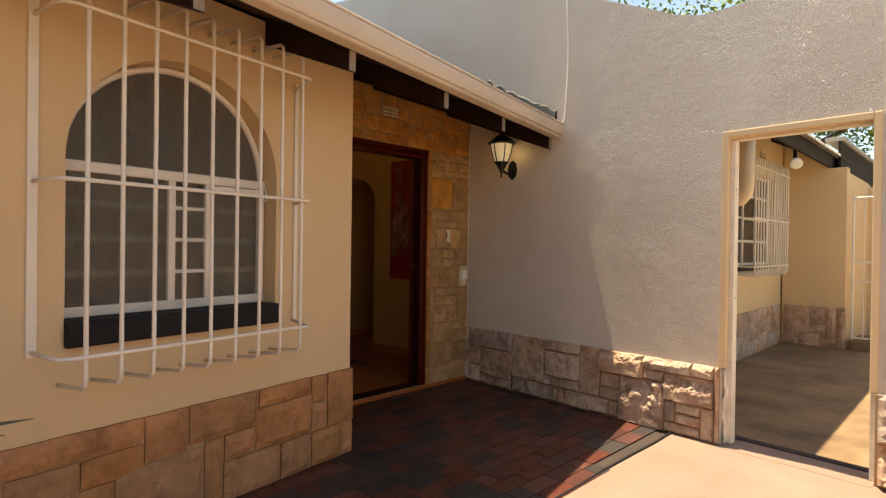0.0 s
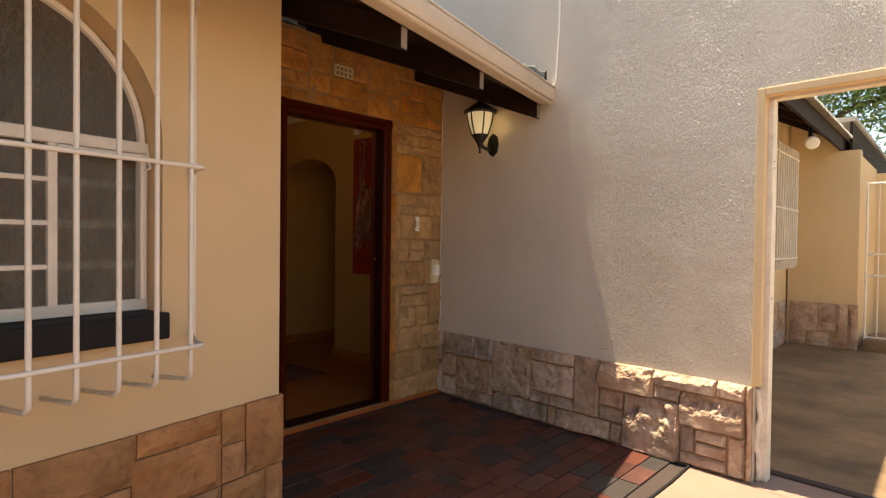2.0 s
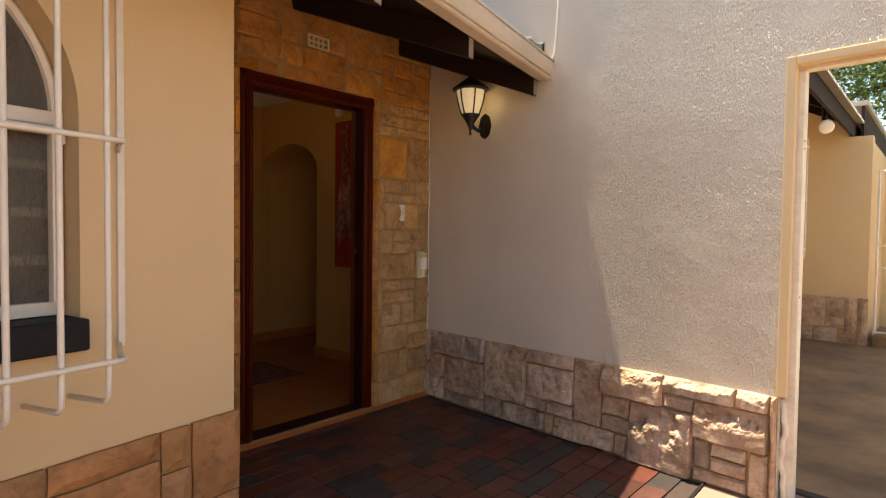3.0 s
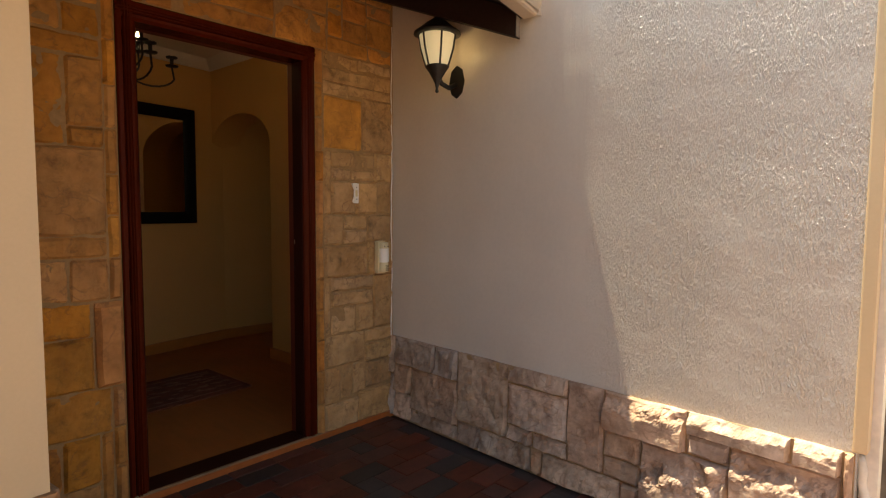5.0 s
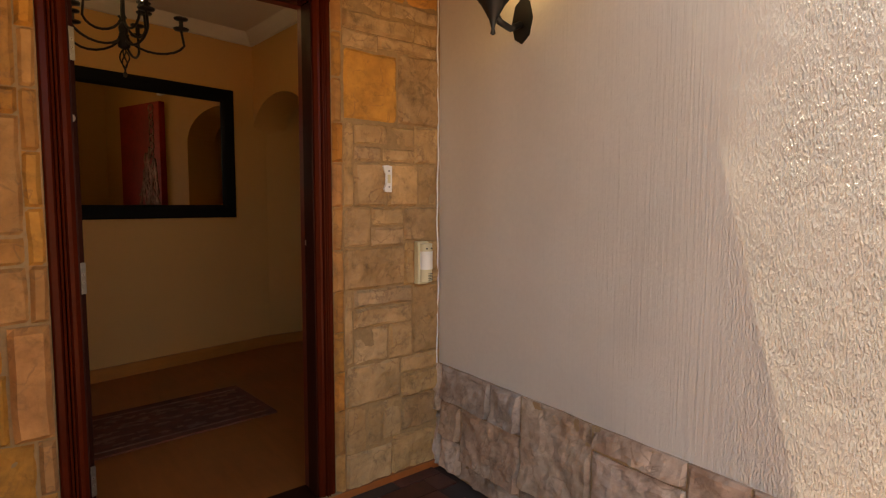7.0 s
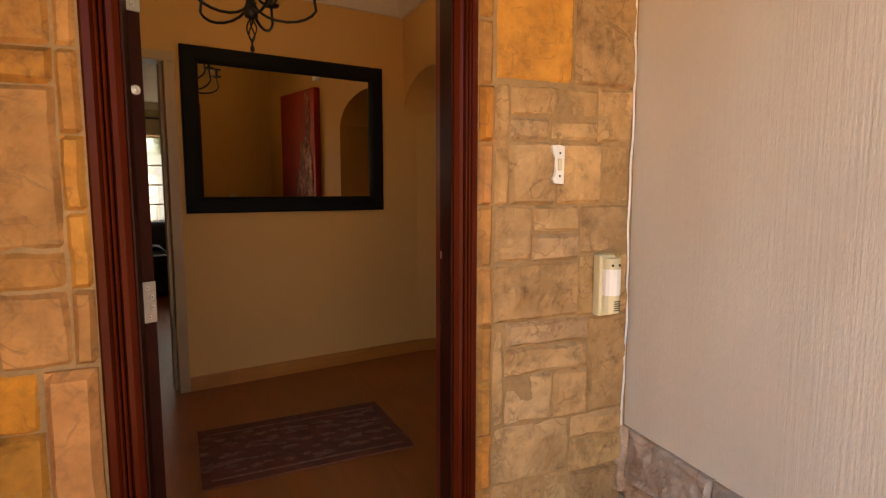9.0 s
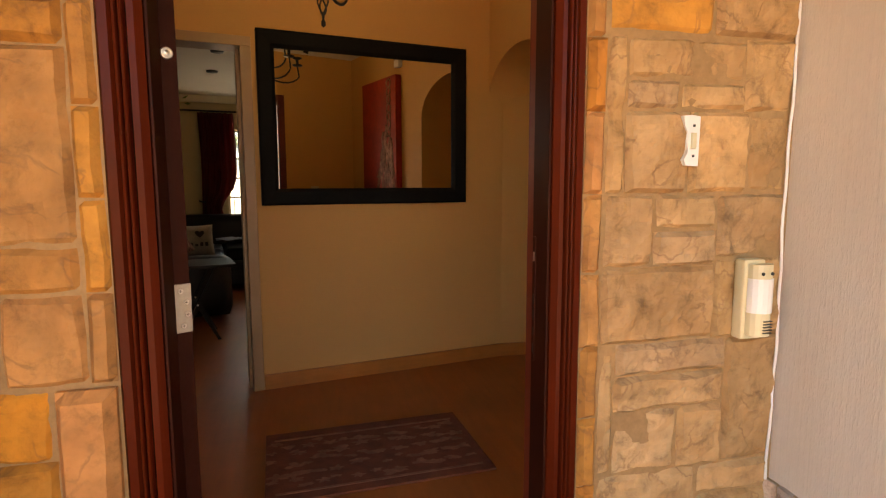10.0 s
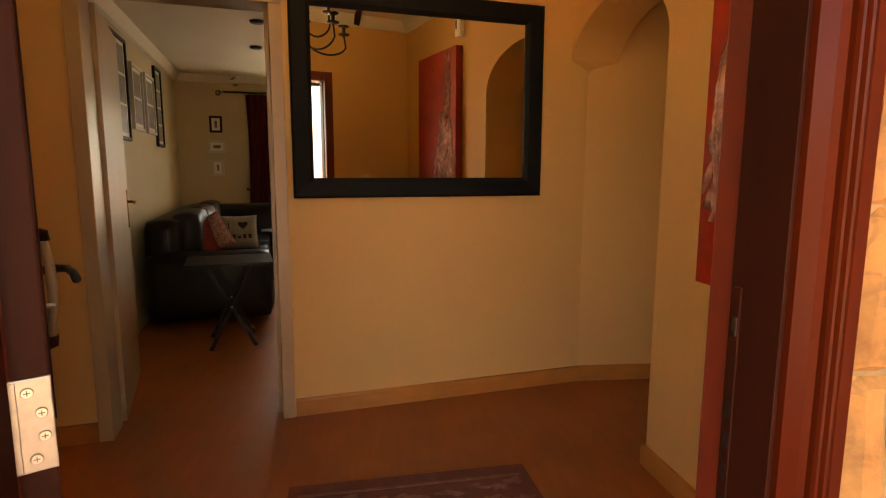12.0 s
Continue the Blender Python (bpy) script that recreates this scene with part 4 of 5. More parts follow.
# chandelier
CX, CY = -4.82, 2.92
ch = thing("chandelier", pose(CX, CY, 0), "black wrought iron chandelier with candle bulbs", "chandelier")
part("ceiling_rose", lathe([(0.055, 2.600), (0.05, 2.585), (0.02, 2.57)], 16), BLACKIRON, ch, smooth=True)
part("stem", tube([(0, 0, 2.60), (0, 0, 2.05)], 0.011, 8), BLACKIRON, ch)
part("hub", lathe([(0.0, 2.03), (0.028, 2.045), (0.032, 2.08), (0.018, 2.11), (0.024, 2.14), (0.012, 2.17)], 16), BLACKIRON, ch, smooth=True)
for k in range(4):
    a0 = k * math.pi / 2
    pts = [(0.022 * math.sin(math.pi * s / 8) * math.cos(a0 + 2.4 * s / 8), 0.022 * math.sin(math.pi * s / 8) * math.sin(a0 + 2.4 * s / 8), 1.935 + 0.11 * s / 8) for s in range(9)]
    part("basket_wire", tube(pts, 0.0035, 5), BLACKIRON, ch)
part("finial", lathe([(0.0, 1.892), (0.009, 1.90), (0.009, 1.915), (0.004, 1.925), (0.006, 1.94)], 12), BLACKIRON, ch, smooth=True)
for ring, (n, R, zt, off) in enumerate(((5, 0.27, 2.17, 0.2), (3, 0.17, 2.26, 0.25))):
    for k in range(n):
        a = off + k * 2 * math.pi / n
        c, s = math.cos(a), math.sin(a)
        prof = [(0.02, zt - 0.06)] + [(R * 0.55 - R * 0.52 * math.cos(q), zt - 0.05 - 0.085 * math.sin(q)) for q in (math.pi * w / 10 for w in range(1, 10))] + [(R, zt)]
        arm = part("arm", tube([(r * c, r * s, z) for r, z in prof], 0.0065, 6), BLACKIRON, ch, smooth=True)
        part("drip_pan", lathe([(0.01, zt), (0.036, zt + 0.004), (0.04, zt + 0.012), (0.012, zt + 0.008)], 14), BLACKIRON, arm, smooth=True, at=pose(R * c, R * s, 0))
        part("candle", lathe([(0.011, zt + 0.008), (0.011, zt + 0.055)], 10), BLACKIRON, arm, at=pose(R * c, R * s, 0))
        part("cup", lathe([(0.011, zt + 0.052), (0.034, zt + 0.058), (0.036, zt + 0.066), (0.012, zt + 0.062)], 14), BLACKIRON, arm, smooth=True, at=pose(R * c, R * s, 0))
        if ring == 1:
            part("bulb", lathe([(0.007, zt + 0.062), (0.016, zt + 0.08), (0.017, zt + 0.095), (0.009, zt + 0.12), (0.0, zt + 0.135)], 12), BULB, arm, "lit candle bulb", smooth=True, at=pose(R * c, R * s, 0))
for k in range(3):
    a = 0.25 + k * 2 * math.pi / 3
    lamp("chandelier_bulb", "POINT", (CX + 0.17 * math.cos(a), CY + 0.17 * math.sin(a), 2.40), 0.03, (1.0, 0.66, 0.33), 0.03)

# patterned rug
rug = thing("hall_rug", pose(-4.72, 3.05, FLOOR_IN, 0, 0, 3), "dark red patterned rug on the hall floor", "rug")
RUG = material("dark red wool pile", (0.205, 0.058, 0.027), rough=0.95, grain=200, stain=12, vary=0.35, blotch=0.35, bump=0.5)
RUGMOTIF = material("pale wool motif", (0.32, 0.145, 0.085), rough=0.95, grain=200, stain=20, vary=0.4, blotch=0.4, bump=0.5)
part("carpet", box(-0.47, 0.15, -0.42, 0.54, 0.0, 0.010, 0.003), RUG, rug)
part("border", box(-0.40, -0.385, -0.38, 0.50, 0.0095, 0.0115), RUGMOTIF, rug)
part("border", box(0.085, 0.10, -0.38, 0.50, 0.0095, 0.0115), RUGMOTIF, rug)
rr = random.Random(3)
for i in range(5):
    for j in range(14):
        x, y = -0.335 + 0.09 * i + rr.uniform(-0.03, 0.03), -0.38 + 0.066 * j + rr.uniform(-0.03, 0.03)
        bm = bmesh.new()
        a0, lobes, size = rr.uniform(0, 3), rr.choice((2, 3, 5)), rr.uniform(0.014, 0.034)
        ring = [(a0 + q * 0.2618, size * (0.72 + 0.28 * math.sin(lobes * q * 0.2618 + a0)) + rr.uniform(0, 0.012)) for q in range(24)]
        bm.faces.new([bm.verts.new((x + r * math.cos(a) * 0.8, y + r * math.sin(a) * 1.3, 0.0106 + 0.00004 * (i * 14 + j))) for a, r in ring])
        part("motif", bm, RUGMOTIF, rug)

# ---- lounge ----
structure("wall_lounge_left", slab(rect(-0.1, 4.2, -0.05, 2.6), [], 0.12), LIVING, LOUNGEWALL, "pale painted lounge wall with pictures")
WZ0, WZ1, WU0, WU1 = 0.83, 1.97, 1.08, 2.6
structure("wall_lounge_far", slab(rect(-0.2, 5.0, -0.05, 2.6), [rect(WU0, WU1, WZ0, WZ1)], 0.2), LIVING, FARWALL, "pale painted lounge wall with a window")
structure("wall_lounge_right", slab(rect(0, 4.4, -0.05, 2.6), [], 0.12), LIVING, FARWALL @ pose(4.6, 0, 0, 0, 0, -90), "pale painted lounge wall")
structure("ceiling_lounge", box(-0.2, 5, -4.2, 0.2, 2.36, 2.5), CEILING, FARWALL, "white lounge ceiling")
cv = [(0.0, 2.36), (0.0, 2.28), (-0.03, 2.29), (-0.08, 2.36)]
structure("trim_cornice_lounge", extruded(cv, 4.15, "x"), CEILING, LOUNGEWALL, "white plaster cornice")
structure("trim_cornice_far", extruded(cv, 4.6, "x"), CEILING, FARWALL, "white plaster cornice")
for u, v in ((0.93, -1.73), (0.96, -2.64)):
    solid("ceiling_downlight", lathe([(0.05, 2.345), (0.055, 2.361), (0.03, 2.361)], 16), SCREW, FARWALL @ pose(u, v, 0), "dark recessed ceiling downlight", "downlight", "lounge downlights", smooth=True)
lw = thing("window_2", FARWALL, "steel cottage-pane lounge window with bars", "window")
lw["kind"] = "structure"
for u in (WU0, WU0 + 0.38, WU0 + 0.76, WU0 + 1.14, WU1 - 0.03):
    part("mullion", box(u, u + 0.03, 0.09, 0.12, WZ0, WZ1), WHITE, lw)
for z in (WZ0, WZ0 + 0.25, WZ0 + 0.5, WZ0 + 0.75, WZ1 - 0.03):
    part("glazing_bar", box(WU0 + 0.03, WU1 - 0.03, 0.095, 0.115, z, z + 0.022), WHITE, lw)
g = part("pane", box(WU0 + 0.01, WU1 - 0.01, 0.103, 0.106, WZ0 + 0.01, WZ1 - 0.01), CLEAR, lw, "clear glass")
g.visible_shadow = False
for k in range(9):
    part("bar", tube([(WU0 + 0.08 + 0.16 * k, 0.22, WZ0), (WU0 + 0.08 + 0.16 * k, 0.22, WZ0 + 0.55)], 0.007, 6), WHITE, lw)
p0, p1 = FARWALL @ Vector(((WU0 + WU1) / 2, 0.16, (WZ0 + WZ1) / 2)), FARWALL @ Vector(((WU0 + WU1) / 2, -1, 1.2))
lamp("window_daylight", "AREA", tuple(p0), 0.58, (0.90, 0.95, 1.0), WU1 - WU0 - 0.1, tuple(p1), WZ1 - WZ0 - 0.1)

cur = thing("curtain", FARWALL, "long dark red curtain tied beside the lounge window", "curtain")
bm = bmesh.new()
cols = []
for i in range(49):
    s = i / 48
    col = []
    for j in range(15):
        t = j / 14
        z = 2.15 - 1.30 * t
        pinch = 1.0 - 0.45 * math.exp(-((z - 0.95) / 0.22) ** 2)
        u = 0.76 + (0.42 * s) * pinch + 0.02 * math.sin(t * 3)
        col.append(bm.verts.new((u, -0.09 + 0.035 * math.sin(s * 38 + 0.6 * math.sin(t * 4)) * (0.5 + 0.5 * pinch), z)))
    cols.append(col)
for a, b in zip(cols, cols[1:]):
    for j in range(14):
        bm.faces.new((a[j], b[j], b[j + 1], a[j + 1]))
bmesh.ops.solidify(bm, geom=bm.faces[:], thickness=0.006)
part("cloth", bm, CURTAIN, cur, smooth=True)
rod = part("rod", tube([(0.52, -0.09, 2.17), (2.9, -0.09, 2.17)], 0.012, 8), BLACKIRON, cur, "black curtain rod")
part("finial", tube([(0.52 - 0.05 + 0.035 * math.cos(a) * (1 - a / 12), -0.09, 2.17 - 0.02 + 0.035 * math.sin(a) * (1 - a / 12)) for a in (0.6 * q for q in range(14))], 0.007, 6), BLACKIRON, rod)
part("bracket", tube([(0.66, 0.0, 2.17), (0.66, -0.09, 2.17)], 0.008, 6), BLACKIRON, rod)
part("tieback", tube([(0.74, -0.01, 1.06), (0.74, -0.1, 1.05), (0.80, -0.13, 1.04)], 0.01, 6), BLACKIRON, cur)

PHOTO = material("faded photo", (0.20, 0.18, 0.15), rough=0.4, grain=25, stain=14, vary=0.5, blotch=0.6, bump=0)
MAT = plain("white mount", (0.70, 0.66, 0.58), 0.7)
SILVERF = material("pale silver frame", (0.55, 0.52, 0.47), rough=0.35, metal=0.5, grain=60, vary=0.1, bump=0.05)


def picture(m, w, h, mat, label, photos=1, group=""):
    t = thing("picture_frame", m, label, "picture", group)
    b = 0.025
    part("frame", slab(rect(0, w, 0, h), [rect(b, w - b, b, h - b)], 0.025, -0.026), mat, t)
    part("mount", box(b - 0.003, w - b + 0.003, -0.012, -0.002, b - 0.003, h - b + 0.003), MAT, t)
    ph = (h - 2 * b - 0.04) / photos
    for i in range(photos):
        part("photo", box(b + 0.03, w - b - 0.03, -0.0145, -0.011, b + 0.03 + i * ph, b + 0.01 + (i + 1) * ph), PHOTO, t)
    return t


for u, w, z0, z1, mt, lb, n in ((1.27, 0.44, 1.49, 2.22, DARKWOOD, "black framed photographs on the lounge wall", 3), (1.85, 0.38, 1.59, 2.10, SILVERF, "pale framed photographs on the lounge wall", 2),
                              (2.34, 0.38, 1.59, 2.10, SILVERF, "pale framed photographs on the lounge wall", 2), (2.78, 0.32, 1.495, 2.23, DARKWOOD, "tall black framed photographs on the lounge wall", 4)):
    picture(LOUNGEWALL @ pose(u, 0, z0), w, z1 - z0, mt, lb, n)
for z, w, h, mt in ((1.71, 0.14, 0.19, DARKWOOD), (1.475, 0.19, 0.145, SILVERF), (1.21, 0.13, 0.185, SILVERF)):
    picture(FARWALL @ pose(0.42 - w / 2, 0, z), w, h, mt, "small framed photograph in a column of three", 1, "column of small pictures")

# sofa: long run against the left wall, turned along the far wall
sofa = thing("corner_sofa", LOUNGEWALL @ pose(1.55, 0, FLOOR_IN), "black leather corner sofa with rolled arms", "sofa")
part("base", box(0.05, 2.45, -0.98, -0.10, 0.06, 0.34, 0.03), LEATHER, sofa)
part("arm", box(0.0, 0.26, -1.0, -0.06, 0.06, 0.60, 0.09), LEATHER, sofa, smooth=True)
part("backrest", box(0.1, 2.45, -0.32, -0.05, 0.30, 0.86, 0.09), LEATHER, sofa, smooth=True)
for k in range(3):
    part("seat_cushion", box(0.27 + 0.72 * k, 0.98 + 0.72 * k, -0.98, -0.30, 0.33, 0.50, 0.05), LEATHER, sofa, smooth=True)
    part("back_cushion", box(0.27 + 0.72 * k, 0.98 + 0.72 * k, -0.45, -0.22, 0.48, 0.90, 0.08), LEATHER, sofa, smooth=True)
part("chaise_base", box(1.55, 2.45, -2.5, -0.9, 0.06, 0.36, 0.03), LEATHER, sofa)
part("chaise_back", box(2.15, 2.45, -2.5, -0.3, 0.3, 0.86, 0.09), LEATHER, sofa, smooth=True)
part("chaise_cushion", box(1.55, 2.2, -2.45, -1.0, 0.35, 0.50, 0.05), LEATHER, sofa, smooth=True)


def pillow(name, m, mat, label):
    bm = bmesh.new()
    n = 10
    top, bot = [], []
    for j in range(n + 1):
        ra, rb = [], []
        for i in range(n + 1):
            x, y = i / n * 2 - 1, j / n * 2 - 1
            puff = 0.075 * (max(0.0, (1 - x * x) * (1 - y * y)) ** 0.45)
            k = 0.22 * (1 - 0.07 * (1 - max(abs(x), abs(y))))
            sx, sy = x * k * (1 - 0.06 * (1 - y * y)), y * k * (1 - 0.06 * (1 - x * x))
            ra.append(bm.verts.new((sx, sy, puff + 0.004)))
            rb.append(bm.verts.new((sx, sy, -puff - 0.004)))
        top.append(ra)
        bot.append(rb)
    for g, flip in ((top, False), (bot, True)):
        for j in range(n):
            for i in range(n):
                q = (g[j][i], g[j][i + 1], g[j + 1][i + 1], g[j + 1][i])
                bm.faces.new(q[::-1] if flip else q)
    ring_t = top[0] + [r[-1] for r in top[1:]] + top[-1][-2::-1] + [r[0] for r in top[-2:0:-1]]
    ring_b = bot[0] + [r[-1] for r in bot[1:]] + bot[-1][-2::-1] + [r[0] for r in bot[-2:0:-1]]
    for i in range(len(ring_t)):
        k = (i + 1) % len(ring_t)
        bm.faces.new((ring_t[i], ring_b[i], ring_b[k], ring_t[k]))
    return solid(name, bm, mat, m @ Matrix.Scale(0.80, 4), label, "cushion", smooth=True)


REDCLOTH = material("red woven cloth", (0.20, 0.022, 0.020), rough=0.9, grain=60, stain=14, vary=0.3, blotch=0.3, bump=0.3)
SPOTCLOTH = material("red spotted cloth", (0.10, 0.012, 0.014), rough=0.9, grain=40, stain=55, vary=0.2, blotch=0.1, bump=0.3, second=(0.50, 0.34, 0.30))
PALECLOTH = material("pale grey cloth", (0.30, 0.27, 0.24), rough=0.9, grain=80, stain=12, vary=0.2, bump=0.3)
THROW = material("pale blue throw", (0.30, 0.36, 0.44), rough=0.9, grain=80, stain=12, vary=0.2, bump=0.3)
pillow("red_cushion", LOUNGEWALL @ pose(2.04, -0.37, 0.665, 0, -62, 12) @ pose(0, 0, 0, 0, 0, 14), REDCLOTH, "plain red cushion on the leather sofa")
pillow("spotted_cushion", LOUNGEWALL @ pose(2.18, -0.47, 0.70, 0, -66, -8) @ pose(0, 0, 0, 0, 0, 30), SPOTCLOTH, "red and white spotted cushion on the leather sofa")
pc = pillow("printed_cushion", LOUNGEWALL @ pose(2.60, -0.70, 0.68, 0, -64, 6), PALECLOTH, "pale grey cushion with dark printed letters")
pillow("pale_cushion", LOUNGEWALL @ pose(1.93, -0.27, 0.69, 0, -58, 20), THROW, "pale blue cushion tucked behind the sofa arm")
INK = plain("dark print", (0.03, 0.025, 0.025), 0.9)
txt = bpy.data.curves.new("letter_i", "FONT")
txt.body, txt.size, txt.extrude = "I", 0.13, 0.002
let = new("print", txt)
let.parent = pc
let.matrix_local = pose(0.02, 0.13, 0.066, 0, 0, -90)
txt.materials.append(INK)
bm = bmesh.new()
bm.faces.new([bm.verts.new((0.065 + 0.0035 * (13 * math.cos(a) - 5 * math.cos(2 * a) - 2 * math.cos(3 * a)), -0.045 + 0.0035 * 16 * math.sin(a) ** 3, 0.083)) for a in (2 * math.pi * q / 28 for q in range(28))])
part("heart_print", bm, INK, pc)
for x in (-0.12, -0.06, 0.0, 0.06, 0.11):
    part("print_bar", box(-0.10, -0.05, x - 0.018, x + 0.018, 0.060, 0.074), INK, pc)
throw = bmesh.new()
cols = []
for i in range(9):
    col = []
    for j in range(16):
        t = j / 15
        y = -0.95 + 0.5 * t
        z = 0.615 - 0.28 * max(0, 0.35 - t) * 2 + 0.012 * math.sin(i * 1.3 + j)
        col.append(throw.verts.new((0.02 + 0.03 * i, y, z)))
    cols.append(col)
for a, b in zip(cols, cols[1:]):
    for j in range(15):
        throw.faces.new((a[j], b[j], b[j + 1], a[j + 1]))
bmesh.ops.solidify(throw, geom=throw.faces[:], thickness=0.008)
solid("throw_blanket", throw, THROW, LOUNGEWALL @ pose(2.95, -0.45, FLOOR_IN + 0.0), "pale blue throw over the sofa", "blanket", smooth=True)

# folding tray table
tab = thing("tray_table", LOUNGEWALL @ pose(1.15, -0.71, FLOOR_IN, 0, 0, 4), "dark wooden folding tray table with crossed legs", "table")
part("tabletop", box(-0.22, 0.22, -0.29, 0.29, 0.585, 0.61, 0.004), DARKWOOD, tab)
for x in (-0.17, 0.17):
    for s in (-1, 1):
        part("leg", tube([(x + 0.012 * s, -0.15 * s, 0.0), (x + 0.012 * s, 0.15 * s, 0.585)], 0.017, 4), DARKWOOD, tab)
    part("pivot", tube([(x - 0.03, 0, 0.30), (x + 0.03, 0, 0.30)], 0.007, 8), CHROME, tab, "steel pivot")
part("stretcher", tube([(-0.17, -0.122, 0.06), (0.17, -0.122, 0.06)], 0.011, 6), DARKWOOD, tab)
part("stretcher", tube([(-0.17, 0.122, 0.06), (0.17, 0.122, 0.06)], 0.011, 6), DARKWOOD, tab)

# ---- back yard seen through the gateway ----
SIDE = pose(-2.05, 4.15, 0, 0, 0, 90)
yardwin = rect(2.72, 4.30, 1.08, 2.22)
structure("wall_yard_left", slab(rect(0, 4.75, -0.1, 2.75), [yardwin], 0.22), CREAM, SIDE, "cream plastered yard wall with a barred window")
structure("wall_yard_face", slab([(-2.03, -0.1), (-1.315, -0.1), (-1.315, 2.36), (-1.54, 2.36), (-1.54, 2.55), (-2.03, 2.74)], [], 0.2, 8.78), CREAM, Matrix(), "cream plastered end wall of the yard")
structure("wall_yard_recess", box(-2.0, 3.0, 10.6, 10.8, -0.1, 2.25), CREAM, Matrix(), "cream plastered wall behind the gate")
structure("wall_yard_pier", box(-1.515, -1.315, 8.98, 10.6, -0.1, 2.30), CREAM, Matrix(), "cream plastered side of the recess")
structure("step_gate", box(-1.26, 0.6, 8.80, 9.5, -0.1, 0.12, 0.01), CONCRETE, Matrix(), "concrete step below the gate")
yw = thing("window_3", SIDE, "white steel yard window with dark panes", "window")
yw["kind"] = "structure"
for u in (2.72, 3.2, 3.7, 4.26):
    part("mullion", box(u, u + 0.04, 0.08, 0.12, 1.08, 2.22), WHITE, yw)
for z in (1.08, 1.36, 1.64, 1.92, 2.18):
    part("glazing_bar", box(2.76, 4.26, 0.085, 0.115, z, z + 0.03), WHITE, yw)
part("pane", box(2.73, 4.29, 0.10, 0.105, 1.09, 2.21), plain("dark pane", (0.02, 0.02, 0.02), 0.08), yw, "dark glass")
part("sill", box(2.70, 4.32, -0.03, 0.10, 1.02, 1.08, 0.006), SLATE, yw)
yg = thing("yard_window_grille", SIDE, "white painted burglar bars on the yard window", "grille")
for k in range(14):
    u = 2.62 + 0.105 * k
    part("bar", tube([(u, 0, 1.0), (u, -0.2, 0.97), (u, -0.22, 1.0), (u, -0.22, 2.28), (u, -0.2, 2.31), (u, 0, 2.33)], 0.009, 6), WHITE, yg)
for z in (1.08, 1.62, 2.2):
    part("crossbar", tube([(2.55, 0, z), (2.55, -0.22, z), (4.05, -0.22, z), (4.05, 0, z)], 0.008, 6), WHITE, yg)
yv = thing("air_vent", SIDE @ pose(3.55, -0.004, 2.36), "cream airbrick in the yard wall", "vent")
part("frame", slab(rect(0, 0.22, 0, 0.15), [rect(0.02 + 0.067 * i, 0.065 + 0.067 * i, 0.015 + 0.045 * j, 0.045 + 0.045 * j) for i in range(3) for j in range(3)], 0.012, -0.012), IVORY, yv)

# corrugated roof on rafters over the yard wall
for i in range(8):
    y = 4.3 + 0.78 * i
    bm = bmesh.new()
    q = [bm.verts.new(v) for v in ((-2.1, 0, 2.72), (-1.53, 0, 2.43), (-1.53, 0, 2.53), (-2.1, 0, 2.84))]
    f = bm.faces.new(q)
    ext = bmesh.ops.extrude_face_region(bm, geom=[f])
    bmesh.ops.translate(bm, vec=(0, 0.06, 0), verts=[g for g in ext["geom"] if isinstance(g, bmesh.types.BMVert)])
    solid("yard_rafter", bm, EAVEWOOD, pose(0, y, 0), "dark timber rafter under the corrugated roof", "rafter", "yard rafters")
structure("fascia_yard", box(-1.525, -1.495, 4.08, 11.0, 2.37, 2.54), EAVEWOOD, Matrix(), "dark fascia board of the yard roof")
bm = bmesh.new()
prev = None
for i in range(420):
    y = 4.06 + 0.0168 * i
    w = 0.018 * math.sin(i * math.pi / 2.4)
    cur2 = [bm.verts.new(v) for v in ((-4.2, y, 3.62 + w), (-1.42, y, 2.545 + w), (-1.42, y, 2.538 + w), (-4.2, y, 3.61 + w))]
    if prev:
        for k in range(4):
            bm.faces.new((prev[k], prev[(k + 1) % 4], cur2[(k + 1) % 4], cur2[k]))
    else:
        bm.faces.new(cur2)
    prev = cur2
bm.faces.new(prev[::-1])
structure("roof_yard", bm, TIN, Matrix(), "weathered corrugated iron roof over the yard wall")
structure("fascia_recess", box(-1.45, -1.42, 9.0, 16.0, 2.37, 2.74), EAVEWOOD, Matrix(), "deep dark fascia board of the further roof")
structure("trim_recess_roof", box(-1.60, -1.39, 9.0, 16.0, 2.744, 2.80, 0.006), TIN, Matrix(), "pale metal edge of the further roof")

solid("drain_pipe", tube([(-1.62, 5.68, 2.60), (-1.62, 5.68, 1.86), (-1.63, 5.68, 1.80), (-1.67, 5.68, 1.75), (-1.73, 5.68, 1.73), (-2.04, 5.68, 1.725)], 0.070, 14), PVC, Matrix(), "thick cream painted drain pipe with an elbow", "pipe", smooth=True)
spot = thing("flood_light", pose(-1.56, 7.2, 2.40), "white floodlight hanging from the dark eave", "floodlight")
part("bracket", tube([(0, 0, 0.06), (0, 0, -0.08), (0.02, -0.05, -0.12)], 0.022, 8), BLACKIRON, spot, smooth=True)
part("head", lathe([(0.02, 0.0), (0.04, 0.02), (0.06, 0.07), (0.064, 0.10), (0.05, 0.105)], 16), WHITEPLASTIC, spot, smooth=True, at=pose(0.0, 0.0, -0.12, 120, 0, 20))
yg2 = thing("metal_gate", pose(-1.25, 8.86, 0.13), "white barred steel security gate", "gate")
for u in (0.0, 0.92):
    part("stile", tube([(u, 0, 0), (u, 0, 1.85)], 0.014, 6), WHITE, yg2)
for z in (0.02, 0.75, 1.0, 1.83):
    part("rail", tube([(0, 0, z), (0.92, 0, z)], 0.012, 6), WHITE, yg2)
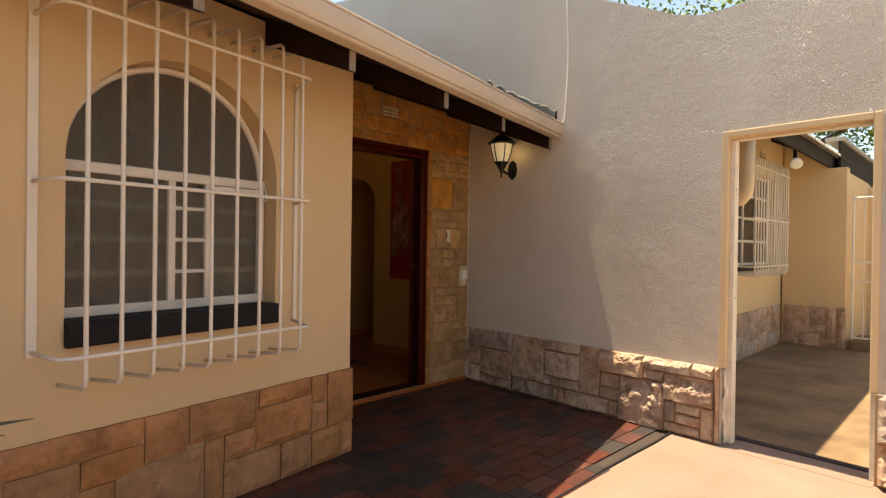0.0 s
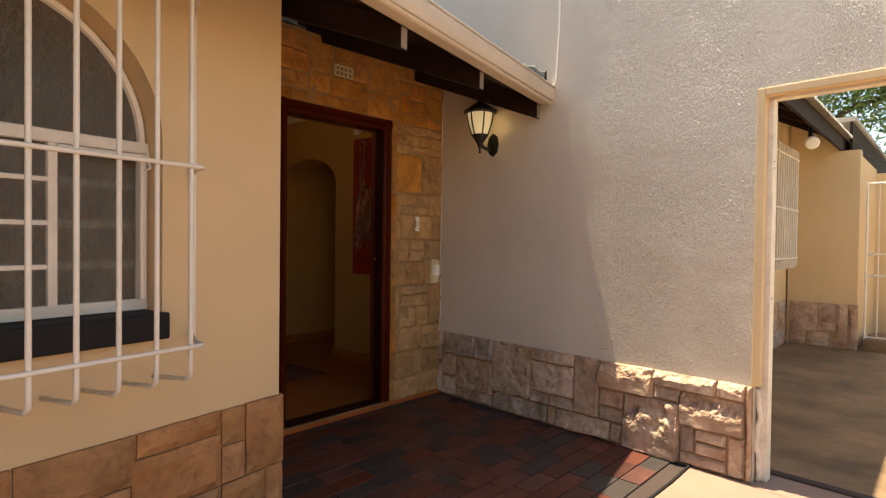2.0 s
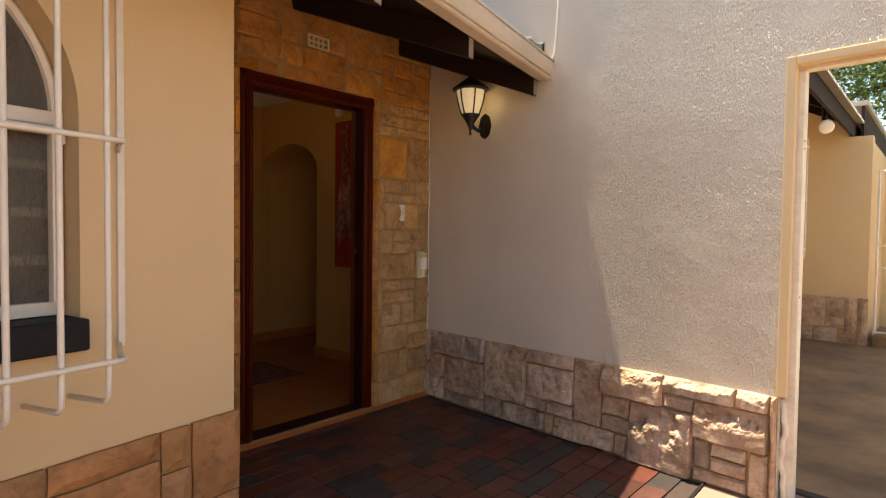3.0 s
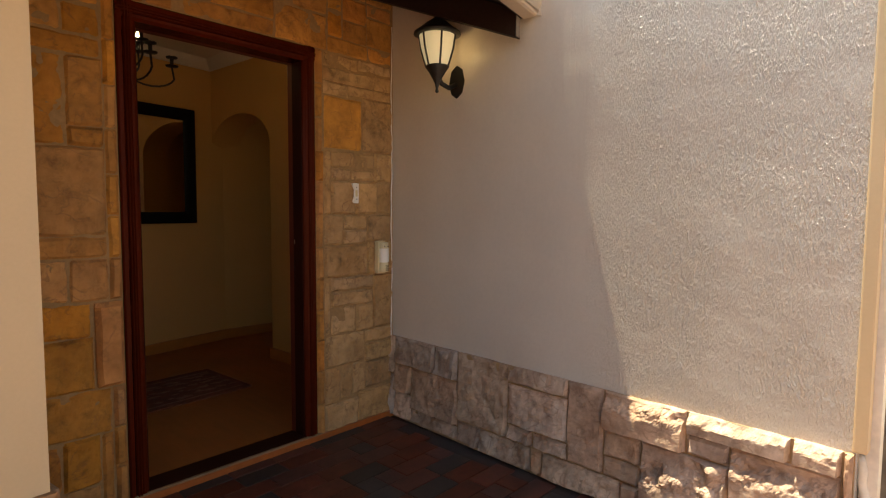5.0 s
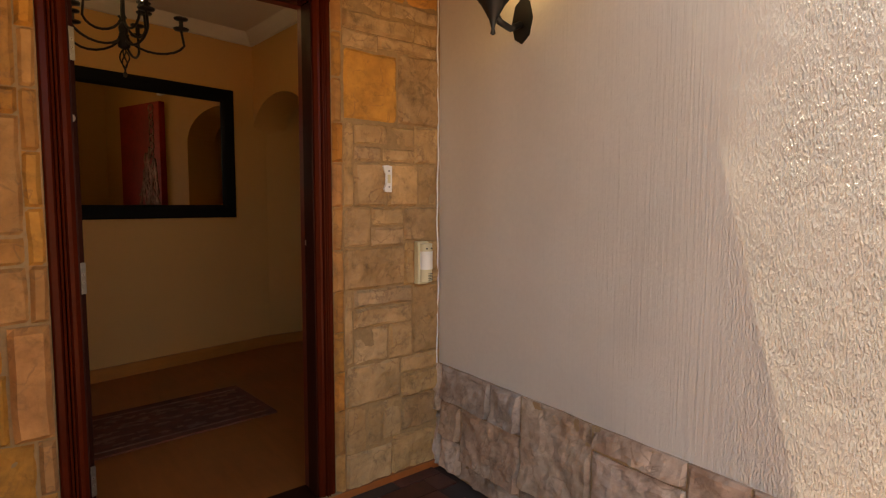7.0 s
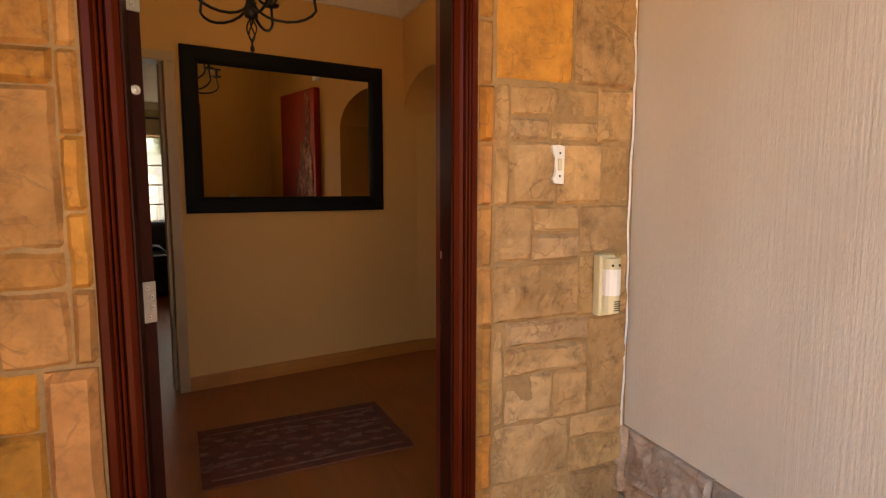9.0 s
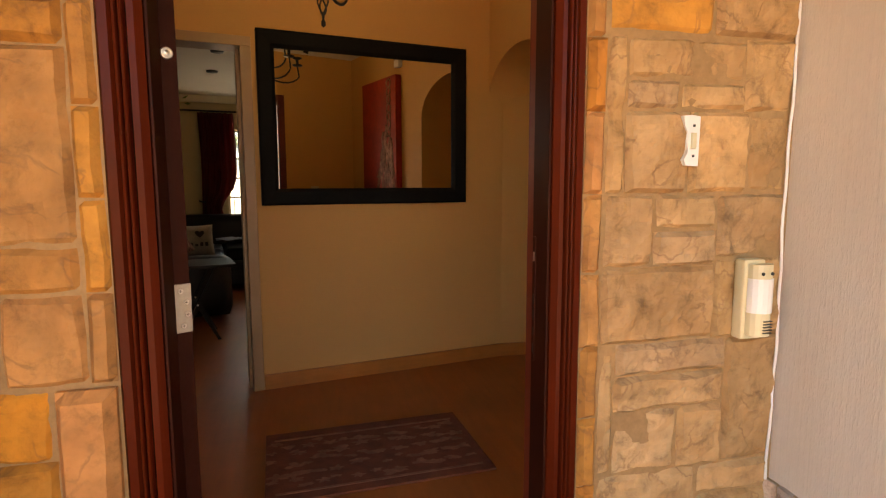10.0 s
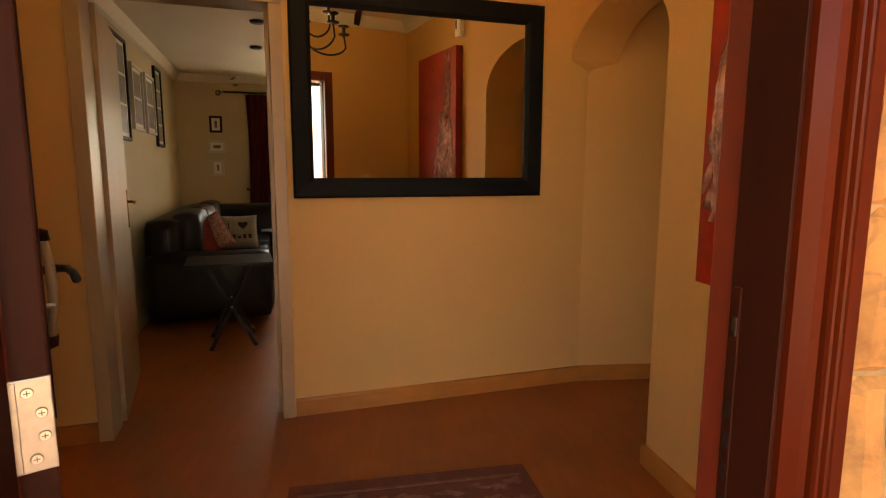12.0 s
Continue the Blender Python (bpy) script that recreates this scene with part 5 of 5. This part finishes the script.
for k in range(1, 8):
    part("bar", tube([(0.115 * k, 0, 0.02), (0.115 * k, 0, 1.83)], 0.007, 6), WHITE, yg2)


# ---- trees beyond the walls ----
def tree(place, height, spread, leaves, seed, label):
    r = random.Random(seed)
    t = thing("tree", pose(*place), label, "tree")
    part("trunk", tube([(0, 0, -0.2), (0.1, 0.05, height * 0.3), (0.05, 0.15, height * 0.6), (0.1, 0.1, height * 0.85)], 0.2, 10, radii=[0.24, 0.18, 0.12, 0.04]), BARK, t, smooth=True)
    tips = []
    for k in range(11):
        a, z0 = r.uniform(0, 6.28), height * r.uniform(0.32, 0.7)
        e = Vector((math.cos(a), math.sin(a), 0)) * spread * r.uniform(0.5, 0.95)
        e.z = z0 + height * r.uniform(0.08, 0.3)
        mid = e * 0.5
        mid.z = z0 + (e.z - z0) * 0.65
        part("limb", tube([(0.05, 0.1, z0), tuple(mid), tuple(e)], 0.05, 6, radii=[0.08, 0.05, 0.015]), BARK, t)
        tips += [mid, e, (mid + e) / 2]
    bm = bmesh.new()
    for k in range(leaves):
        c = r.choice(tips) + Vector((r.gauss(0, 1), r.gauss(0, 1), r.gauss(0, 0.7))) * spread * 0.20
        s = r.uniform(0.035, 0.075)
        d = Vector((r.gauss(0, 1), r.gauss(0, 1), r.gauss(0, 0.6))).normalized()
        n = d.orthogonal().normalized()
        vs = [bm.verts.new(c + v) for v in (-d * s, n * s * 0.45, d * s, -n * s * 0.45)]
        bm.faces.new(vs)
    part("crown", bm, LEAF, t, "dense green leaves")
    return t


tree((-3.4, 13.5, 0), 9.0, 3.8, 30000, 1, "leafy green tree behind the grey wall")
tree((0.2, 16.0, 0), 6.4, 3.0, 16000, 2, "leafy green tree behind the corrugated roof")
tree((2.6, 17.5, 0), 7.0, 3.4, 12000, 4, "leafy green tree beyond the yard")
tree((-13.2, 1.9, 0), 4.0, 2.4, 6000, 5, "leafy garden tree outside the lounge window")

# spiky plant by the bay wall
pl = thing("spiky_plant", pose(-2.06, -0.06, 0), "spiky green yucca beside the window wall", "plant")
part("stem", tube([(0, 0, -0.01), (0.02, 0.01, 0.4), (0.0, 0.0, 0.76)], 0.03, 8, radii=[0.04, 0.03, 0.035]), BARK, pl, smooth=True)
AGAVE = material("blue-green aloe leaf", (0.07, 0.10, 0.05), rough=0.5, grain=20, vary=0.25, bump=0.1)
ar = random.Random(9)
for k in range(40):
    a = ar.uniform(0, 6.28)
    up = ar.uniform(0.35, 1.0)
    L0 = ar.uniform(0.36, 0.46)
    pts = [(L0 * q * math.cos(a) * (0.7 + 0.2 * q) * (1.2 - up * 0.6), L0 * q * math.sin(a) * (0.7 + 0.2 * q) * (1.2 - up * 0.6), 0.74 + L0 * 0.75 * (up - 0.45) * q * (1 - 0.22 * q)) for q in (0, 0.2, 0.45, 0.7, 0.9, 1.0)]
    part("leaf", tube(pts, 0.02, 5, radii=[0.014, 0.013, 0.011, 0.008, 0.004, 0.001]), AGAVE, pl)

# plain walls that close the court
structure("wall_court_end", box(-3, 6.5, -7.2, -7.0, -0.1, 2.4), CREAM, Matrix(), "cream plastered wall closing the front court")
structure("wall_court_side", box(6.0, 6.2, -7, 3.7, -0.1, 2.2), CREAM, Matrix(), "cream plastered wall at the side of the court")

# ---- stonework, last ----
plinth = thing("plinth_bay", BAY, "rough sandstone plinth below the window", "plinth")
plinth["kind"] = "structure"
part("backing", box(-8, -0.045, -0.008, -0.001, -0.1, 0.505), MORTAR, plinth)
blocks = []
for a, b in ((-8, -6.5), (-6.5, -5), (-5, -3.6), (-3.6, -2.5)):
    blocks += split_area(a, b, 0.0, 0.515, 0.55, 0.12)
blocks += [(-2.5, -1.86, 0.26, 0.515), (-2.5, -1.80, 0, 0.26), (-1.86, -1.30, 0.40, 0.515), (-1.80, -1.55, 0.20, 0.40), (-1.55, -1.30, 0.28, 0.40), (-1.80, -1.62, 0, 0.20), (-1.62, -1.42, 0, 0.28),
           (-1.30, -1.10, 0.31, 0.515), (-1.42, -1.02, 0, 0.31), (-1.10, -0.72, 0.33, 0.515), (-1.02, -0.92, 0, 0.33), (-0.92, -0.74, 0.20, 0.33), (-0.92, -0.58, 0, 0.20), (-0.72, -0.37, 0.42, 0.515), (-0.74, -0.37, 0.20, 0.42)]
blocks += [(-0.37, -0.25, 0.36, 0.515), (-0.37, -0.25, 0.20, 0.36), (-0.58, -0.37, 0.0, 0.20), (-0.25, -0.04, 0.20, 0.515), (-0.37, -0.14, 0.0, 0.20), (-0.14, -0.04, 0.0, 0.20)]
lay_stones(plinth, blocks, BAYSTONE, 0.032, 0.010, 0.035)
part("stone", box(-0.054, -0.03, 0.0, 0.5, 0.0, 0.51, 0.008), BAYSTONE, plinth)

gp = thing("plinth_grey", GREYWALL, "split-faced sandstone plinth of the grey wall", "plinth")
gp["kind"] = "structure"
part("backing", box(0.0, 2.398, -0.009, -0.001, -0.1, 0.495), MORTAR, gp)
part("backing", box(3.212, 6.4, -0.016, -0.001, -0.1, 0.495), MORTAR, gp)
shade = [(0.0, 0.10, 0.26, 0.5), (0.0, 0.10, 0.0, 0.26), (0.10, 0.454, 0.33, 0.5), (0.454, 0.633, 0.33, 0.5), (0.10, 0.25, 0.16, 0.33), (0.10, 0.25, 0.0, 0.16), (0.25, 0.633, 0.08, 0.33), (0.25, 0.633, 0.0, 0.08),
         (0.633, 0.987, 0.12, 0.5), (0.987, 1.334, 0.41, 0.5), (0.987, 1.334, 0.20, 0.41), (0.987, 1.14, 0.12, 0.20), (1.14, 1.334, 0.12, 0.20), (0.633, 0.80, 0, 0.12), (0.80, 1.13, 0, 0.12), (1.13, 1.20, 0, 0.12), (1.20, 1.60, 0, 0.12)]
hewn = [(1.518, 1.87, 0.33, 0.5), (1.69, 2.03, 0.0, 0.33), (1.87, 2.224, 0.41, 0.5), (2.03, 2.37, 0.22, 0.41), (2.224, 2.37, 0.41, 0.5)]
dressed = [(1.334, 1.518, 0.12, 0.5), (1.518, 1.69, 0.21, 0.33), (1.518, 1.69, 0.12, 0.21), (1.60, 1.69, 0.0, 0.12), (1.87, 2.03, 0.33, 0.41), (2.03, 2.11, 0.07, 0.22), (2.11, 2.28, 0.145, 0.22), (2.11, 2.28, 0.07, 0.145),
           (2.03, 2.28, 0.0, 0.07), (2.28, 2.37, 0.0, 0.22), (2.37, 2.40, 0.0, 0.5)]
lay_stones(gp, shade, PLINTH, 0.026, 0.008, 0.011, pitch=0.015)
lay_stones(gp, hewn, PLINTH, 0.022, 0.004, 0.006, crest=0.034)
lay_stones(gp, dressed, PLINTH, 0.030, 0.007, 0.011, pitch=0.006)
right = []
for a in (3.22, 3.9, 4.6, 5.4):
    right += split_area(a, a + 0.7, 0.0, 0.5, 0.5, 0.12)
lay_stones(gp, right, PLINTH, 0.036, 0.014, 0.025, pitch=0.034)

yp = thing("plinth_yard", SIDE, "sandstone plinth along the yard wall", "plinth")
yp["kind"] = "structure"
yb = []
for k in range(6):
    yb += split_area(0.6 + 0.66 * k, 0.6 + 0.66 * (k + 1), 0, 0.53, 0.5, 0.14)
part("backing", box(0, 4.55, -0.012, -0.001, -0.1, 0.52), MORTAR, yp)
lay_stones(yp, yb, PLINTH, 0.03, 0.008, 0.06)
yp2 = thing("plinth_yard_face", pose(-2.0, 8.78, 0), "sandstone plinth along the yard end wall", "plinth")
yp2["kind"] = "structure"
part("backing", box(0, 0.68, -0.012, -0.001, -0.1, 0.52), MORTAR, yp2)
lay_stones(yp2, [(0.0, 0.30, 0.17, 0.53), (0.0, 0.18, 0.0, 0.17), (0.18, 0.42, 0.0, 0.17), (0.30, 0.48, 0.29, 0.53), (0.30, 0.48, 0.17, 0.29), (0.48, 0.60, 0.10, 0.53), (0.42, 0.60, 0.0, 0.10), (0.60, 0.70, 0.0, 0.53)], PLINTH, 0.03, 0.008, 0.06)

# stone cladding round the front door
clad = thing("stone_cladding", DOORWALL, "honey coloured sandstone cladding around the front door", "cladding")
clad["kind"] = "structure"
cb = [(0.0, 0.20, 1.935, 2.115), (0.20, 0.334, 1.935, 2.055), (0.20, 0.334, 2.055, 2.115), (0.0, 0.334, 1.855, 1.935), (0.0, 0.205, 1.505, 1.855), (0.205, 0.334, 1.585, 1.855), (0.205, 0.334, 1.505, 1.585),
      (0.0, 0.334, 1.155, 1.505), (0.0, 0.334, 1.067, 1.155), (0.0, 0.195, 0.893, 1.067), (0.195, 0.334, 0.893, 1.067), (0.0, 0.272, 0.75, 0.893), (0.0, 0.272, 0.535, 0.75), (0.0, 0.334, 0.345, 0.535),
      (0.0, 0.15, 0.0, 0.345), (0.15, 0.285, 0.14, 0.345), (0.15, 0.285, 0.0, 0.14), (0.285, 0.334, 0.0, 0.345)]
rb = [(1.388, 1.63, 2.035, 2.115), (1.63, 1.885, 2.05, 2.115), (1.388, 1.75, 1.96, 2.035), (1.75, 1.885, 1.96, 2.05), (1.388, 1.56, 1.89, 1.96), (1.56, 1.885, 1.905, 1.96), (1.66, 1.885, 1.60, 1.905),
      (1.388, 1.438, 1.24, 1.59), (1.438, 1.75, 1.497, 1.592), (1.75, 1.885, 1.43, 1.60), (1.438, 1.575, 1.43, 1.497), (1.575, 1.75, 1.43, 1.497), (1.438, 1.605, 1.24, 1.43), (1.605, 1.765, 1.24, 1.43), (1.765, 1.885, 1.24, 1.43),
      (1.388, 1.52, 1.07, 1.24), (1.52, 1.69, 1.155, 1.24), (1.52, 1.69, 1.07, 1.155), (1.69, 1.885, 1.085, 1.24), (1.388, 1.69, 0.887, 1.07), (1.69, 1.885, 0.887, 1.085),
      (1.388, 1.43, 0.565, 0.887), (1.43, 1.735, 0.808, 0.887), (1.43, 1.735, 0.72, 0.808), (1.43, 1.607, 0.565, 0.72), (1.607, 1.735, 0.56, 0.72), (1.735, 1.885, 0.56, 0.887),
      (1.388, 1.67, 0.382, 0.565), (1.67, 1.885, 0.48, 0.56), (1.67, 1.885, 0.37, 0.48), (1.388, 1.495, 0.175, 0.382), (1.495, 1.575, 0.185, 0.382), (1.575, 1.67, 0.20, 0.382), (1.67, 1.885, 0.21, 0.37),
      (1.388, 1.62, 0.0, 0.175), (1.62, 1.885, 0.0, 0.20)]
cb += split_area(0.0, 0.62, 2.19, 2.56, 0.36, 0.08) + split_area(0.62, 1.105, 2.20, 2.335, 0.36, 0.07) + split_area(1.42, 1.885, 2.20, 2.56, 0.36, 0.08)
cb += [(0.0, 0.50, 2.115, 2.19), (0.50, 0.62, 2.115, 2.19), (0.62, 1.105, 2.115, 2.20), (1.105, 1.42, 2.115, 2.30), (1.105, 1.42, 2.30, 2.56), (1.42, 1.70, 2.115, 2.20), (1.70, 1.885, 2.115, 2.20)]
cb += [(0.62, 0.812, 2.335, 2.56), (0.968, 1.105, 2.335, 2.56), (0.812, 0.968, 2.416, 2.56)]
lay_stones(clad, cb, STONE, 0.0255, 0.011, 0.011, joint=0.004)
lay_stones(clad, rb, PALESTONE, 0.027, 0.013, 0.010, joint=0.004)
lay_stones(clad, [(1.388, 1.66, 1.595, 1.89)], STONE, 0.030, 0.006, 0.014)
lay_stones(clad, [(0.275, 0.383, 0.535, 0.89)], STONE, 0.052, 0.006, 0.016)
for x0, x1, cuts in ((0.336, 0.383, (0.0, 0.20, 0.36, 0.53)), (0.336, 0.383, (0.895, 1.065, 1.24, 1.405, 1.588, 1.76, 1.94, 2.115)), (1.337, 1.386, (0.0, 0.19, 0.38, 0.545, 0.715, 0.887, 1.06, 1.24, 1.42, 1.58, 1.76, 1.94, 2.115))):
    lay_stones(clad, [(x0, x1, a, b) for a, b in zip(cuts, cuts[1:])], STONE, 0.032, 0.005, 0.010, joint=0.003)

# porch tiles, laid along the door wall
tiles = thing("floor_porch", Matrix(), "red and black quarry tiles of the porch", "floor")
tiles["kind"] = "structure"
TW, TL = 0.115, 0.23
tile_meshes = {}
for mt in (TILE_RED, TILE_BLACK):
    for ln in (TL, TW):
        tile_meshes[mt.name, ln] = mesh_of("tile", box(0.003, TW - 0.003, 0.003, ln - 0.003, -0.009, 0.0, 0.002), mt)
tr = random.Random(21)
far_red, far_black = bmesh.new(), bmesh.new()
for i in range(18):
    x = -3.595 + TW * i
    y = 3.93 - tr.choice((0, TW, TW * 0.5))
    while y > -6.6:
        ln = TW if tr.random() < 0.18 else TL
        y -= ln
        edge = -1.635 + (3.681 - y) * 0.101
        if x + TW > edge + 0.03 and x + TW > -1.56:
            continue
        black = noise.noise((x * 1.7, y * 1.7, 5)) + tr.uniform(-0.45, 0.45) > 0.22
        mt = TILE_BLACK if black else TILE_RED
        if y > 1.55:
            t = new("tile", tile_meshes[mt.name, ln])
            t.parent = tiles
            t.matrix_local = pose(x, y, tr.uniform(-0.0012, 0.0012), tr.uniform(-0.2, 0.2), tr.uniform(-0.2, 0.2))
        else:
            merge(far_black if black else far_red, box(0.003, TW - 0.003, 0.003, ln - 0.003, -0.009, 0.0), pose(x, y, 0))
part("far_tiles", far_red, TILE_RED, tiles)["kind"] = "stuff"
part("far_tiles", far_black, TILE_BLACK, tiles)["kind"] = "stuff"
